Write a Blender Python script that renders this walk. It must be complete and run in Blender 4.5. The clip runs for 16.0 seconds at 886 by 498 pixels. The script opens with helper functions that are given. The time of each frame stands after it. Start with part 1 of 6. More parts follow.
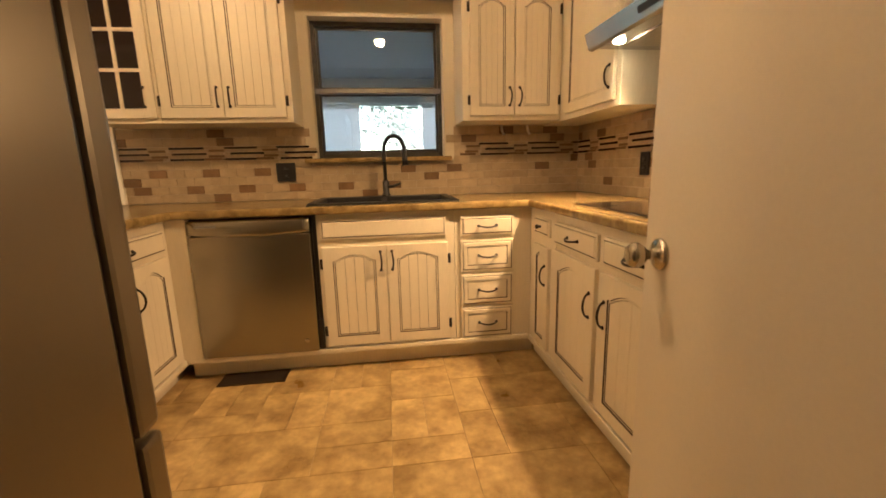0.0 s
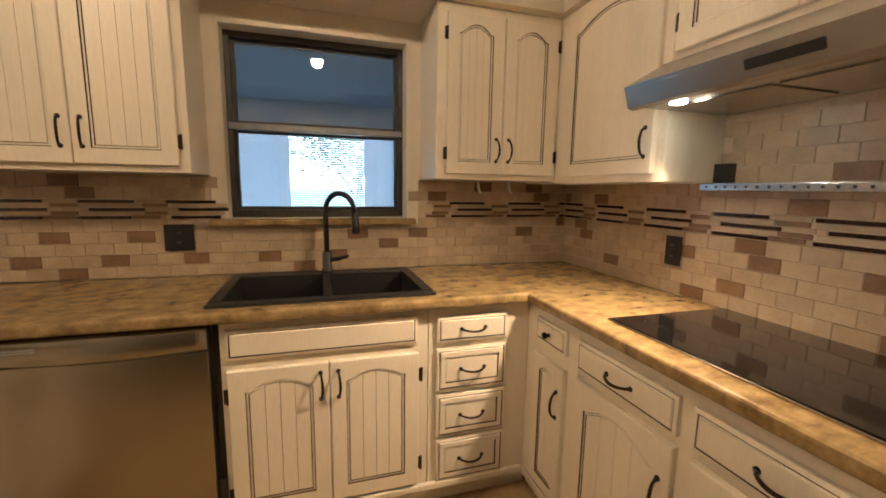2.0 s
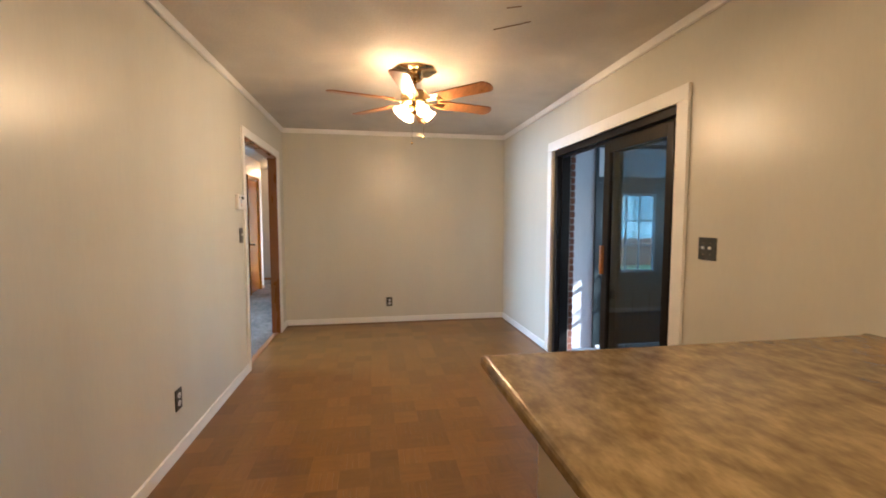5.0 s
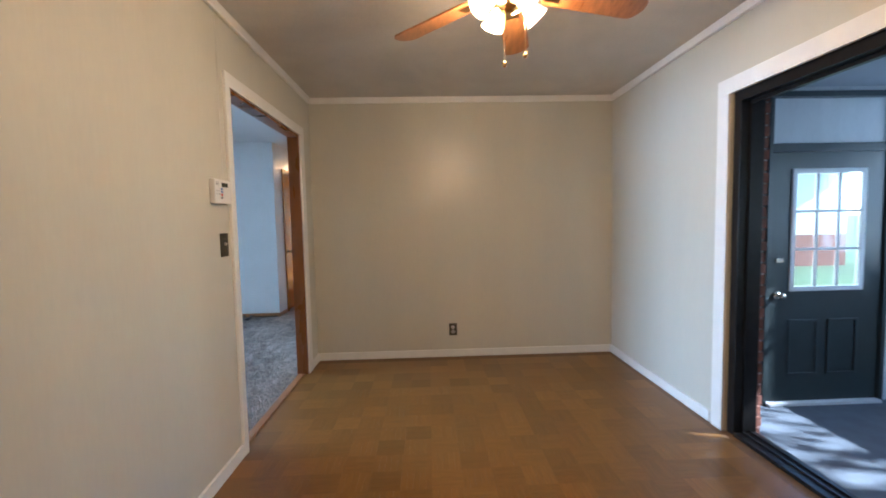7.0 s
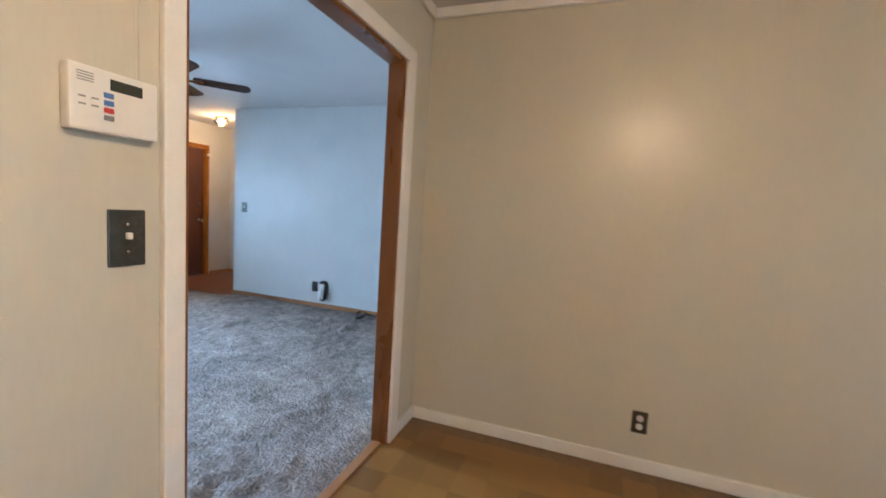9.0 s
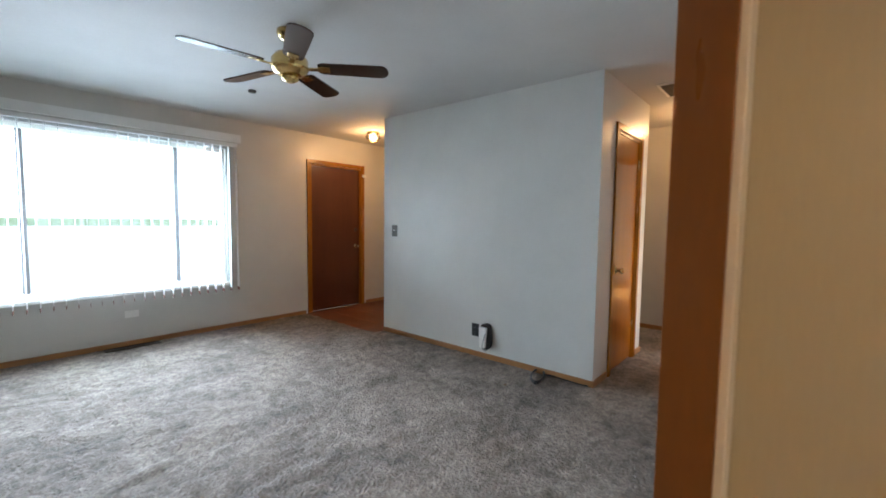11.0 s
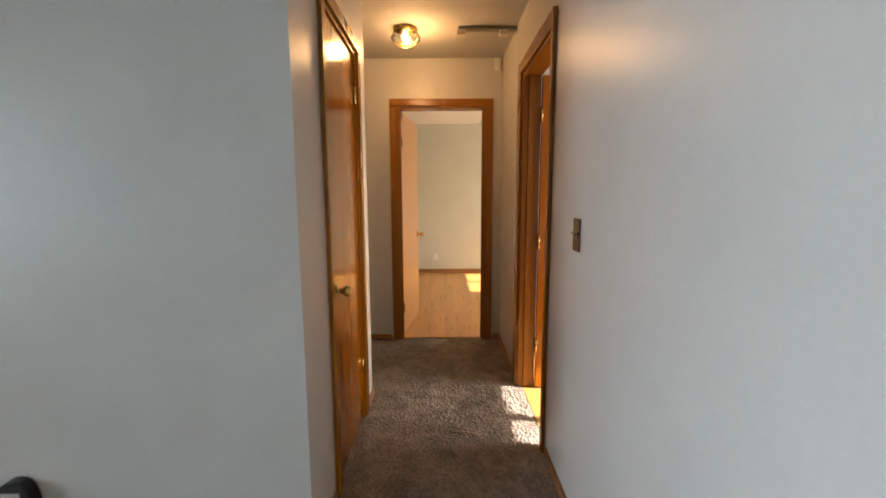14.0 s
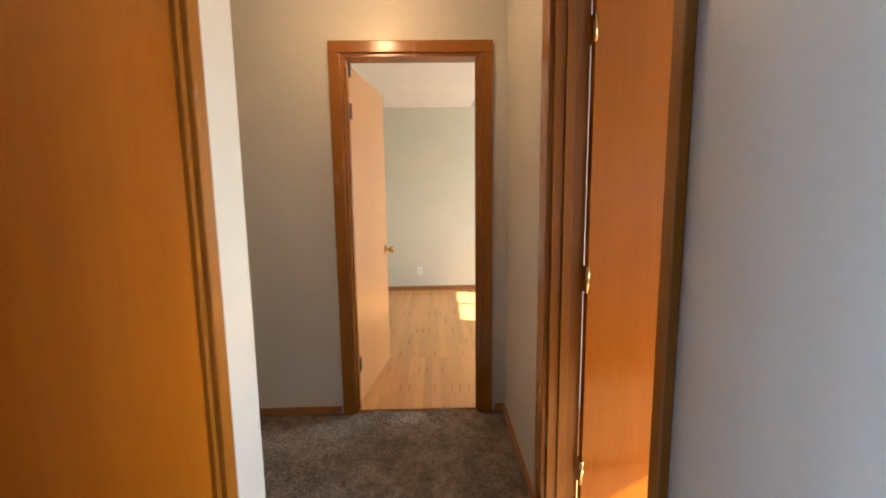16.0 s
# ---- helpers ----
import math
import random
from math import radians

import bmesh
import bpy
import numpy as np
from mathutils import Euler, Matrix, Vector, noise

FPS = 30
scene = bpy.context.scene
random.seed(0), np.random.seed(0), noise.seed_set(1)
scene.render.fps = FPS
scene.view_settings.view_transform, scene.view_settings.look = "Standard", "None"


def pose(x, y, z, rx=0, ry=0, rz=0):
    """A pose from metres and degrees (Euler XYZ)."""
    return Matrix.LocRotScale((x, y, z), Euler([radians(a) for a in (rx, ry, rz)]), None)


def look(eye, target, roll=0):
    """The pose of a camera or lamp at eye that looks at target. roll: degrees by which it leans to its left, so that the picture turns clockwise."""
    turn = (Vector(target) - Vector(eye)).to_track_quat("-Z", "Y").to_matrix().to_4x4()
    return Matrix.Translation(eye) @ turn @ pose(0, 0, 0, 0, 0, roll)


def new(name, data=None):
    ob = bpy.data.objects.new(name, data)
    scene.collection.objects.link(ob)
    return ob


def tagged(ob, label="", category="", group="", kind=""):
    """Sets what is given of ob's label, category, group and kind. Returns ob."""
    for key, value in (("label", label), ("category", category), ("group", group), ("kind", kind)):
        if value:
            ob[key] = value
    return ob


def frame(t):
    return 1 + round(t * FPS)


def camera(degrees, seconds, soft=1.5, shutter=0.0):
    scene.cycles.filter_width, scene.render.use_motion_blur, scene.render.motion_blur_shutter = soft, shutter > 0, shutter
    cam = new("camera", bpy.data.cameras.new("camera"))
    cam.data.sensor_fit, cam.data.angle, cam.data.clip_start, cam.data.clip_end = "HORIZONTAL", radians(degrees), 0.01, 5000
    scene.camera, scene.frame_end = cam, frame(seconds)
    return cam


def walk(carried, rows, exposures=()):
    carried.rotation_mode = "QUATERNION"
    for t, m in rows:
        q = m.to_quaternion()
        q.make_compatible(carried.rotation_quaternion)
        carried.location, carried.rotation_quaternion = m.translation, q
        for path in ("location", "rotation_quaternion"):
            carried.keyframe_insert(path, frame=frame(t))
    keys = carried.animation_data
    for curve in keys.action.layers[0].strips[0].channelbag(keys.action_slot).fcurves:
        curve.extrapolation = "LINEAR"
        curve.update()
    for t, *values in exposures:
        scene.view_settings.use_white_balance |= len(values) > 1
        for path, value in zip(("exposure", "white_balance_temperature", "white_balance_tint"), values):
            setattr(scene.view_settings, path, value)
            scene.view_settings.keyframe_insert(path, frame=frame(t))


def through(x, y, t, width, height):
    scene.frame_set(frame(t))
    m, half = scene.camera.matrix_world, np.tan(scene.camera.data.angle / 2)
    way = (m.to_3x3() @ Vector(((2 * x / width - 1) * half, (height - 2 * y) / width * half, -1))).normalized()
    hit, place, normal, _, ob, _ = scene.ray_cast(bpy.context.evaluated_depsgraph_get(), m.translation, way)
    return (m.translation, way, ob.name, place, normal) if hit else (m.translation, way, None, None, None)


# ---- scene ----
cam = camera(94.1, 16.0, soft=1.75, shutter=0.3)
PATH = [
    (0, (0.511, -2.828, 1.091), (0.762, -0.881, 0.709), -1.4),
    (0.2, (0.478, -2.768, 1.130), (0.778, -0.833, 0.728), -1.0),
    (0.5, (0.519, -2.623, 1.163), (0.819, -0.674, 0.834), 0.5),
    (0.8, (0.571, -2.458, 1.261), (0.578, -0.486, 0.927), -0.5),
    (1, (0.576, -2.392, 1.301), (0.663, -0.434, 0.902), 0.5),
    (1.4, (0.543, -2.279, 1.317), (0.808, -0.325, 0.981), 0.2),
    (1.5, (0.532, -2.237, 1.316), (0.864, -0.291, 0.994), -0.2),
    (2, (0.453, -2.11, 1.326), (1.038, -0.219, 1.039), 0.9),
    (2.5, (0.37, -2.032, 1.322), (0.474, -0.048, 1.092), 2.1),
    (3, (0.346, -1.925, 1.337), (-0.393, -0.077, 1.144), 2.8),
    (3.5, (0.251, -1.855, 1.333), (-1.008, -0.317, 1.113), 1.8),
    (4, (0.051, -1.758, 1.349), (-1.603, -0.659, 1.115), -0.7),
    (4.5, (-0.175, -1.683, 1.326), (-2.102, -1.178, 1.152), 0.7),
    (6.8, (-1.768, -1.702, 1.293), (-3.761, -1.576, 1.179), -0.9),
    (7, (-1.922, -1.706, 1.286), (-3.917, -1.639, 1.154), -1.2),
    (7.5, (-2.305, -1.649, 1.285), (-4.293, -1.746, 1.09), 0.2),
    (8, (-2.723, -1.681, 1.271), (-4.711, -1.77, 1.073), 0.2),
    (8.5, (-3.131, -1.751, 1.275), (-5.102, -2.037, 1.083), 0.3),
    (9, (-3.495, -1.835, 1.291), (-5.376, -2.49, 1.105), 3.6),
    (9.5, (-3.809, -2.02, 1.295), (-5.568, -2.966, 1.173), 3.2),
    (9.7, (-3.915, -2.1, 1.29), (-5.595, -3.179, 1.172), 3.1),
    (11.8, (-5.027, -2.964, 1.298), (-6.531, -4.275, 1.159), 0.6),
    (12, (-5.134, -3.016, 1.31), (-6.765, -4.165, 1.169), 0.1),
    (12.5, (-5.377, -3.193, 1.313), (-7.265, -3.839, 1.173), -1.1),
    (13, (-5.697, -3.257, 1.295), (-7.669, -3.538, 1.112), -0.7),
    (13.5, (-6.059, -3.315, 1.282), (-8.044, -3.404, 1.057), 0.2),
    (14, (-6.442, -3.375, 1.3), (-8.425, -3.371, 1.039), -0.2),
    (14.5, (-6.818, -3.329, 1.282), (-8.799, -3.382, 1.016), 0.4),
    (15, (-7.131, -3.289, 1.275), (-9.107, -3.421, 0.997), 1.1),
    (15.5, (-7.438, -3.281, 1.271), (-9.417, -3.363, 0.992), 0.1),
    (16, (-7.734, -3.258, 1.279), (-9.717, -3.223, 1.025), -0.7),
]
EXPOSURES = [(0, 3.35, 6000, 10), (0.4, 3.3, 4900, 9), (1.5, 3.15, 4800, 8), (3.0, 3.22, 4750, 8), (4.0, 3.32, 4900, 8), (4.7, 3.32, 5000, 9), (6.8, 2.92, 4750, 9), (7.4, 3.12, 4780, 8), (8.2, 3.26, 4780, 7), (9.7, 3.2, 4780, 9), (11.8, 2.65, 6700, 12), (13.6, 2.65, 6600, 12), (15.2, 2.8, 6200, 11), (16, 3.1, 5400, 7)]
walk(cam, [(t, look(eye, target, roll)) for t, eye, target, roll in PATH], EXPOSURES)

# world, sun and daylight
SUN_WAY = Vector((-0.2, -1.0, -0.6)).normalized()
world = bpy.data.worlds.new("sky")
scene.world = world
world.use_nodes = True
wn = world.node_tree.nodes
sky = wn.new("ShaderNodeTexSky")
sky.sky_type = 'NISHITA'
sky.sun_disc = False
sky.sun_elevation = math.asin(-SUN_WAY.z)
sky.sun_rotation = math.atan2(0.2, 1.0)
world.node_tree.links.new(sky.outputs[0], wn["Background"].inputs[0])
wn["Background"].inputs[1].default_value = 0.15


def lamp(name, kind, where, energy, colour, size=0.1, way=None, size_y=None, spot=None):
    data = bpy.data.lights.new(name, kind)
    data.energy, data.color = energy, colour
    if kind == 'AREA':
        data.size = size
        if size_y:
            data.shape, data.size_y = 'RECTANGLE', size_y
    elif kind == 'SUN':
        data.angle = size
    else:
        data.shadow_soft_size = size
    if spot:
        data.spot_size, data.spot_blend = radians(spot), 0.6
    ob = new(name, data)
    ob.matrix_world = look(where, Vector(where) + Vector(way)) if way else pose(*where)
    return ob


WARM = (1.0, 0.60, 0.27)
AMBER = (1.0, 0.53, 0.20)
DAY = (0.75, 0.875, 1.0)
lamp("sun", 'SUN', (0, 8, 9), 4.0, (1.0, 0.93, 0.82), radians(0.5), SUN_WAY)
# The lamp at x -0.75 is unseen, added to brighten the left cabinets.
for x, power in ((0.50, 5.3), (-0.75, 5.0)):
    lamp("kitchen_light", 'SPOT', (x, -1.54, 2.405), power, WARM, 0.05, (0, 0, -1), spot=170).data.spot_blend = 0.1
lamp("hood_light", 'SPOT', (1.497, -1.09, 1.570), 12.0, WARM, 0.022, (-0.55, 0, -1), spot=140).data.spot_blend = 1.0
for bulb in ((-3.69, -1.30, 2.10), (-3.51, -1.28, 2.10), (-3.69, -1.46, 2.10), (-3.51, -1.46, 2.10)):
    lamp("dining_bulb", 'POINT', bulb, 1.35, WARM, 0.028)
lamp("hall_light", 'POINT', (-9.43, -3.58, 2.28), 1.8, AMBER, 0.05)
lamp("entry_light", 'POINT', (-8.15, -6.95, 2.28), 3.0, AMBER, 0.05)
# the sky's light in the window openings
lamp("living_window_sky", 'AREA', (-5.53, -8.30, 1.55), 80, DAY, 2.8, (-0.08, 1, -0.55), 2.0).data.spread = radians(135)
lamp("bedroom_window_sky", 'AREA', (-11.9, 0.25, 1.4), 11, (1.0, 0.93, 0.8), 1.2, (0, -1, 0), 1.0)
lamp("den_window_sky", 'AREA', (-8.1, 0.25, 1.4), 8, (1.0, 0.94, 0.82), 1.6, (0, -1, 0), 1.0)
lamp("porch_window_sky", 'AREA', (-3.6, 3.02, 1.4), 5, DAY, 3.0, (0, -1, 0), 1.1)


# ---- materials ----
def material(name, colour, rough=0.5, metal=0.0, scale=12.0, vary=0.12, bump=0.15, fine=120.0, tint=None, stretch=(1, 1, 1),
             random=0.0, pieces=0.0, patch=None, coat=0.0, sheen=0.0, depth=0.004, groove=0.0, detail=4, mottle=0.5, edge=(0.35, 0.65), island=False, drift=True):
    """Two scales of colour variation, fine relief, and a tone of its own for each object where random is set."""
    m = bpy.data.materials.new(name)
    m.use_nodes = True
    nt = m.node_tree
    n, link = nt.nodes, nt.links.new
    p = n["Principled BSDF"]
    p.inputs["Metallic"].default_value = metal
    p.inputs["Coat Weight"].default_value = coat
    p.inputs["Coat Roughness"].default_value = 0.15
    p.inputs["Sheen Weight"].default_value = sheen
    tc, mp = n.new("ShaderNodeTexCoord"), n.new("ShaderNodeMapping")
    mp.inputs["Scale"].default_value = stretch
    link(tc.outputs["Object"], mp.inputs["Vector"])
    big, small = n.new("ShaderNodeTexNoise"), n.new("ShaderNodeTexNoise")
    big.inputs["Scale"].default_value, big.inputs["Detail"].default_value, big.inputs["Roughness"].default_value = scale, detail, mottle
    small.inputs["Scale"].default_value, small.inputs["Detail"].default_value = fine, 3
    link(mp.outputs[0], big.inputs["Vector"])
    link(mp.outputs[0], small.inputs["Vector"])
    ramp = n.new("ShaderNodeValToRGB")
    dark = tuple(c * (1 - vary) for c in colour) if tint is None else tint
    ramp.color_ramp.elements[0].position, ramp.color_ramp.elements[0].color = edge[0], (*dark, 1)
    ramp.color_ramp.elements[1].position, ramp.color_ramp.elements[1].color = edge[1], (*colour, 1)
    link(big.outputs["Fac"], ramp.inputs[0])
    mix = n.new("ShaderNodeMix")
    mix.data_type, mix.blend_type = 'RGBA', 'MULTIPLY'
    mix.inputs["Factor"].default_value = min(1.0, vary * 1.5)
    link(ramp.outputs[0], mix.inputs["A"])
    link(small.outputs["Fac"], mix.inputs["B"])
    last = mix.outputs["Result"]
    gain = n.new("ShaderNodeHueSaturation")
    gain.inputs["Value"].default_value = 1 + 0.5 * min(1.0, vary * 1.5)
    if random:
        info, rng = n.new("ShaderNodeNewGeometry" if island else "ShaderNodeObjectInfo"), n.new("ShaderNodeMapRange")
        own = info.outputs["Random Per Island" if island else "Random"]
        rng.inputs["To Min"].default_value, rng.inputs["To Max"].default_value = 1 - random, 1 + random
        link(own, rng.inputs["Value"])
        link(rng.outputs[0], gain.inputs["Value"])
        if pieces:
            geo, own_rng, times = n.new("ShaderNodeNewGeometry"), n.new("ShaderNodeMapRange"), n.new("ShaderNodeMath")
            own_rng.inputs["To Min"].default_value, own_rng.inputs["To Max"].default_value = 1 - pieces, 1 + pieces
            times.operation = 'MULTIPLY'
            link(geo.outputs["Random Per Island"], own_rng.inputs["Value"])
            link(rng.outputs[0], times.inputs[0])
            link(own_rng.outputs[0], times.inputs[1])
            link(times.outputs[0], gain.inputs["Value"])
        shift = n.new("ShaderNodeVectorMath")
        shift.operation, shift.inputs[1].default_value = 'MULTIPLY', (37.0, 53.0, 71.0)
        link(own, shift.inputs[0])
        if drift:
            link(shift.outputs[0], mp.inputs["Location"])
    if patch:
        wide, band = n.new("ShaderNodeTexNoise"), n.new("ShaderNodeMapRange")
        wide.inputs["Scale"].default_value, wide.inputs["Detail"].default_value, wide.inputs["Distortion"].default_value = patch[0], 3, 0.8
        band.inputs["From Min"].default_value, band.inputs["From Max"].default_value = 0.35, 0.65
        band.inputs["To Min"].default_value, band.inputs["To Max"].default_value = gain.inputs["Value"].default_value * (1 - patch[1]), gain.inputs["Value"].default_value * (1 + patch[1])
        link(tc.outputs["Object"], wide.inputs["Vector"])
        link(wide.outputs["Fac"], band.inputs["Value"])
        link(band.outputs[0], gain.inputs["Value"])
    link(last, gain.inputs["Color"])
    link(gain.outputs[0], p.inputs["Base Color"])
    rr = n.new("ShaderNodeMapRange")
    rr.inputs["To Min"].default_value, rr.inputs["To Max"].default_value = max(0.02, rough - min(0.07, 0.5 * vary)), min(1, rough + min(0.07, 0.5 * vary))
    link(big.outputs["Fac"], rr.inputs["Value"])
    link(rr.outputs[0], p.inputs["Roughness"])
    if bump:
        b = n.new("ShaderNodeBump")
        b.inputs["Strength"].default_value, b.inputs["Distance"].default_value = bump, depth
        link(small.outputs["Fac"], b.inputs["Height"])
        if groove:
            # board joints at an even spacing along the wall
            sep, add, div, fra, cut = n.new("ShaderNodeSeparateXYZ"), *(n.new("ShaderNodeMath") for _ in range(4))
            add.operation, div.operation, fra.operation, cut.operation = 'ADD', 'DIVIDE', 'FRACT', 'GREATER_THAN'
            div.inputs[1].default_value, cut.inputs[1].default_value = groove, 0.005 / groove
            link(tc.outputs["Object"], sep.inputs[0])
            link(sep.outputs["X"], add.inputs[0])
            link(sep.outputs["Y"], add.inputs[1])
            link(add.outputs[0], div.inputs[0])
            link(div.outputs[0], fra.inputs[0])
            link(fra.outputs[0], cut.inputs[0])
            g = n.new("ShaderNodeBump")
            g.inputs["Strength"].default_value, g.inputs["Distance"].default_value = 0.35, 0.003
            link(cut.outputs[0], g.inputs["Height"])
            link(g.outputs[0], b.inputs["Normal"])
        link(b.outputs[0], p.inputs["Normal"])
    return m


def glass(name, tint=(0.9, 0.95, 0.95), rough=0.0, clear=0.9):
    """A pane: mostly clear, with a real reflection that grows towards grazing view."""
    m = bpy.data.materials.new(name)
    m.use_nodes = True
    n, link = m.node_tree.nodes, m.node_tree.links.new
    n.remove(n["Principled BSDF"])
    tr, gl, mx, lw = n.new("ShaderNodeBsdfTransparent"), n.new("ShaderNodeBsdfGlossy"), n.new("ShaderNodeMixShader"), n.new("ShaderNodeLayerWeight")
    pw, rg = n.new("ShaderNodeMath"), n.new("ShaderNodeMapRange")
    tr.inputs[0].default_value = (*[c * clear for c in tint], 1)
    gl.inputs["Roughness"].default_value = rough
    pw.operation, pw.inputs[1].default_value = 'POWER', 4.0
    rg.inputs["To Min"].default_value, rg.inputs["To Max"].default_value = 0.07, 0.75
    link(lw.outputs["Facing"], pw.inputs[0])
    link(pw.outputs[0], rg.inputs["Value"])
    link(rg.outputs[0], mx.inputs[0])
    link(tr.outputs[0], mx.inputs[1])
    link(gl.outputs[0], mx.inputs[2])
    link(mx.outputs[0], n["Material Output"].inputs[0])
    return m


def sheer(name, colour, through):
    """Thin cloth that lets part of the light through."""
    m = bpy.data.materials.new(name)
    m.use_nodes = True
    n, link = m.node_tree.nodes, m.node_tree.links.new
    n.remove(n["Principled BSDF"])
    df, tl, mx = n.new("ShaderNodeBsdfDiffuse"), n.new("ShaderNodeBsdfTranslucent"), n.new("ShaderNodeMixShader")
    df.inputs[0].default_value = tl.inputs[0].default_value = (*colour, 1)
    mx.inputs[0].default_value = through
    link(df.outputs[0], mx.inputs[1])
    link(tl.outputs[0], mx.inputs[2])
    link(mx.outputs[0], n["Material Output"].inputs[0])
    return m


def glow(name, colour, strength):
    m = bpy.data.materials.new(name)
    m.use_nodes = True
    n = m.node_tree.nodes
    n["Principled BSDF"].inputs["Base Color"].default_value = (*colour, 1)
    n["Principled BSDF"].inputs["Emission Color"].default_value = (*colour, 1)
    n["Principled BSDF"].inputs["Emission Strength"].default_value = strength
    return m


WALL_LIVING = material("grey_wall_paint", (0.60, 0.585, 0.545), 0.35, scale=3, vary=0.05, bump=0.12, fine=90)
WALL_DINING = material("beige_panel_paint", (0.615, 0.585, 0.485), 0.33, scale=3, vary=0.05, bump=0.08, fine=90, stretch=(1, 1, 0.15), groove=0.203)
WALL_KITCHEN = material("cream_wall_paint", (0.72, 0.66, 0.52), 0.45, scale=3, vary=0.05, bump=0.1, fine=90)
CEILING = material("ceiling_paint", (0.66, 0.62, 0.54), 0.8, scale=2.2, vary=0.08, bump=0.35, fine=60, patch=(1.3, 0.08))
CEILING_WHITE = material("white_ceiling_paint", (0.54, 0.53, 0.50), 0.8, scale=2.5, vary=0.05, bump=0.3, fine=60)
TRIM = material("white_trim_paint", (0.87, 0.85, 0.80), 0.32, scale=8, vary=0.05, bump=0.05)
CREAM = material("cream_cabinet_paint", (0.77, 0.70, 0.56), 0.38, scale=5, vary=0.10, bump=0.12, fine=160, stretch=(1, 1, 0.12))
GLAZE = material("dark_brown_glaze", (0.06, 0.034, 0.016), 0.7, scale=30, vary=0.3)
BRONZE = material("dark_bronze", (0.045, 0.033, 0.026), 0.33, 0.85, scale=40, vary=0.3, bump=0.1)
WALL_BEDROOM = material("pale_warm_wall_paint", (0.62, 0.61, 0.50), 0.5, scale=3, vary=0.04, bump=0.1, fine=90)
DOOR_WHITE = material("warm_white_door_paint", (0.70, 0.64, 0.54), 0.32, scale=3, vary=0.05, bump=0.06)
STEEL = material("brushed_stainless", (0.37, 0.34, 0.275), 0.23, 0.95, scale=3, vary=0.015, bump=0.02, fine=40, stretch=(20, 20, 0.5))
STEEL_H = material("brushed_hood_steel", (0.45, 0.44, 0.43), 0.27, 0.95, scale=3, vary=0.015, bump=0.02, fine=40, stretch=(20, 0.5, 20))
CHROME = material("satin_nickel", (0.55, 0.50, 0.42), 0.2, 1.0, scale=20, vary=0.08, bump=0.0)
BRASS = material("polished_brass", (0.70, 0.50, 0.20), 0.18, 1.0, scale=20, vary=0.12, bump=0.03)
BLACK = material("black_plastic", (0.012, 0.012, 0.013), 0.4, scale=30, vary=0.2)
SINK = material("black_composite", (0.018, 0.018, 0.02), 0.45, scale=80, vary=0.4, bump=0.2, fine=300)
COOKTOP = material("black_glass_ceramic", (0.006, 0.006, 0.007), 0.04, scale=20, vary=0.1, bump=0.0, coat=0.5)
COUNTER = material("mottled_brown_laminate", (0.375, 0.268, 0.108), 0.20, scale=13, vary=0.22, bump=0.03, fine=60, tint=(0.16, 0.108, 0.041), stretch=(1, 1.5, 1), detail=8, mottle=0.66, edge=(0.34, 0.66))
KITCHEN_JOINT = material("tan_floor_joint", (0.47, 0.33, 0.15), 0.5, scale=20, vary=0.15)
FRIDGE_STEEL = material("dark_brushed_stainless", (0.20, 0.175, 0.14), 0.36, 0.95, scale=3, vary=0.015, bump=0.02, fine=40, stretch=(20, 20, 0.5))
PORCELAIN = material("white_plastic", (0.80, 0.78, 0.74), 0.35, scale=20, vary=0.04, bump=0.0)
PEWTER = material("antique_pewter", (0.12, 0.115, 0.10), 0.35, 0.9, scale=25, vary=0.25, bump=0.05)
TILE_LIGHT = material("beige_stone_tile", (0.50, 0.39, 0.25), 0.42, scale=14, vary=0.16, bump=0.2, fine=90, random=0.09)
TILE_DARK = material("brown_stone_tile", (0.25, 0.15, 0.075), 0.42, scale=14, vary=0.25, bump=0.2, fine=90, random=0.16)
TILE_GLASS = material("dark_glass_strip", (0.035, 0.018, 0.014), 0.15, scale=30, vary=0.3, bump=0.0, random=0.3)
GROUT = material("beige_grout", (0.55, 0.45, 0.32), 0.8, scale=40, vary=0.15, bump=0.3)
STONE_FLOOR = material("tan_stone_vinyl", (0.73, 0.53, 0.235), 0.30, scale=6, vary=0.30, bump=0.04, fine=30, tint=(0.33, 0.21, 0.078), random=0.07, detail=8, mottle=0.62)
FLOOR_JOINT = material("floor_joint", (0.22, 0.13, 0.06), 0.6, scale=20, vary=0.2)
PARQUET = material("brown_parquet", (0.25, 0.122, 0.024), 0.32, scale=14, vary=0.16, bump=0.03, fine=60, stretch=(1.0, 6, 1), random=0.20, pieces=0.09)
PARQUET_EDGE = material("brown_parquet_border", (0.225, 0.110, 0.022), 0.36, scale=3, vary=0.05, bump=0.0, fine=9, random=0.24, island=True)
OAK = material("honey_oak_strip", (0.60, 0.30, 0.088), 0.28, scale=2.0, vary=0.05, bump=0.0, fine=14, stretch=(1, 5, 1), random=0.13, drift=False)
CARPET = material("taupe_carpet", (0.36, 0.297, 0.243), 0.95, scale=15, vary=0.35, bump=1.0, fine=60, sheen=0.0, depth=0.03, tint=(0.18, 0.148, 0.122), detail=8, mottle=0.72, edge=(0.36, 0.64), patch=(2.6, 0.24))
PORCH_CARPET = material("grey_blue_carpet", (0.11, 0.13, 0.16), 0.95, scale=8, vary=0.2, bump=0.8, fine=200)
ENTRY_TILE = material("red_brown_tile", (0.26, 0.075, 0.028), 0.4, scale=8, vary=0.3, bump=0.1, random=0.12)
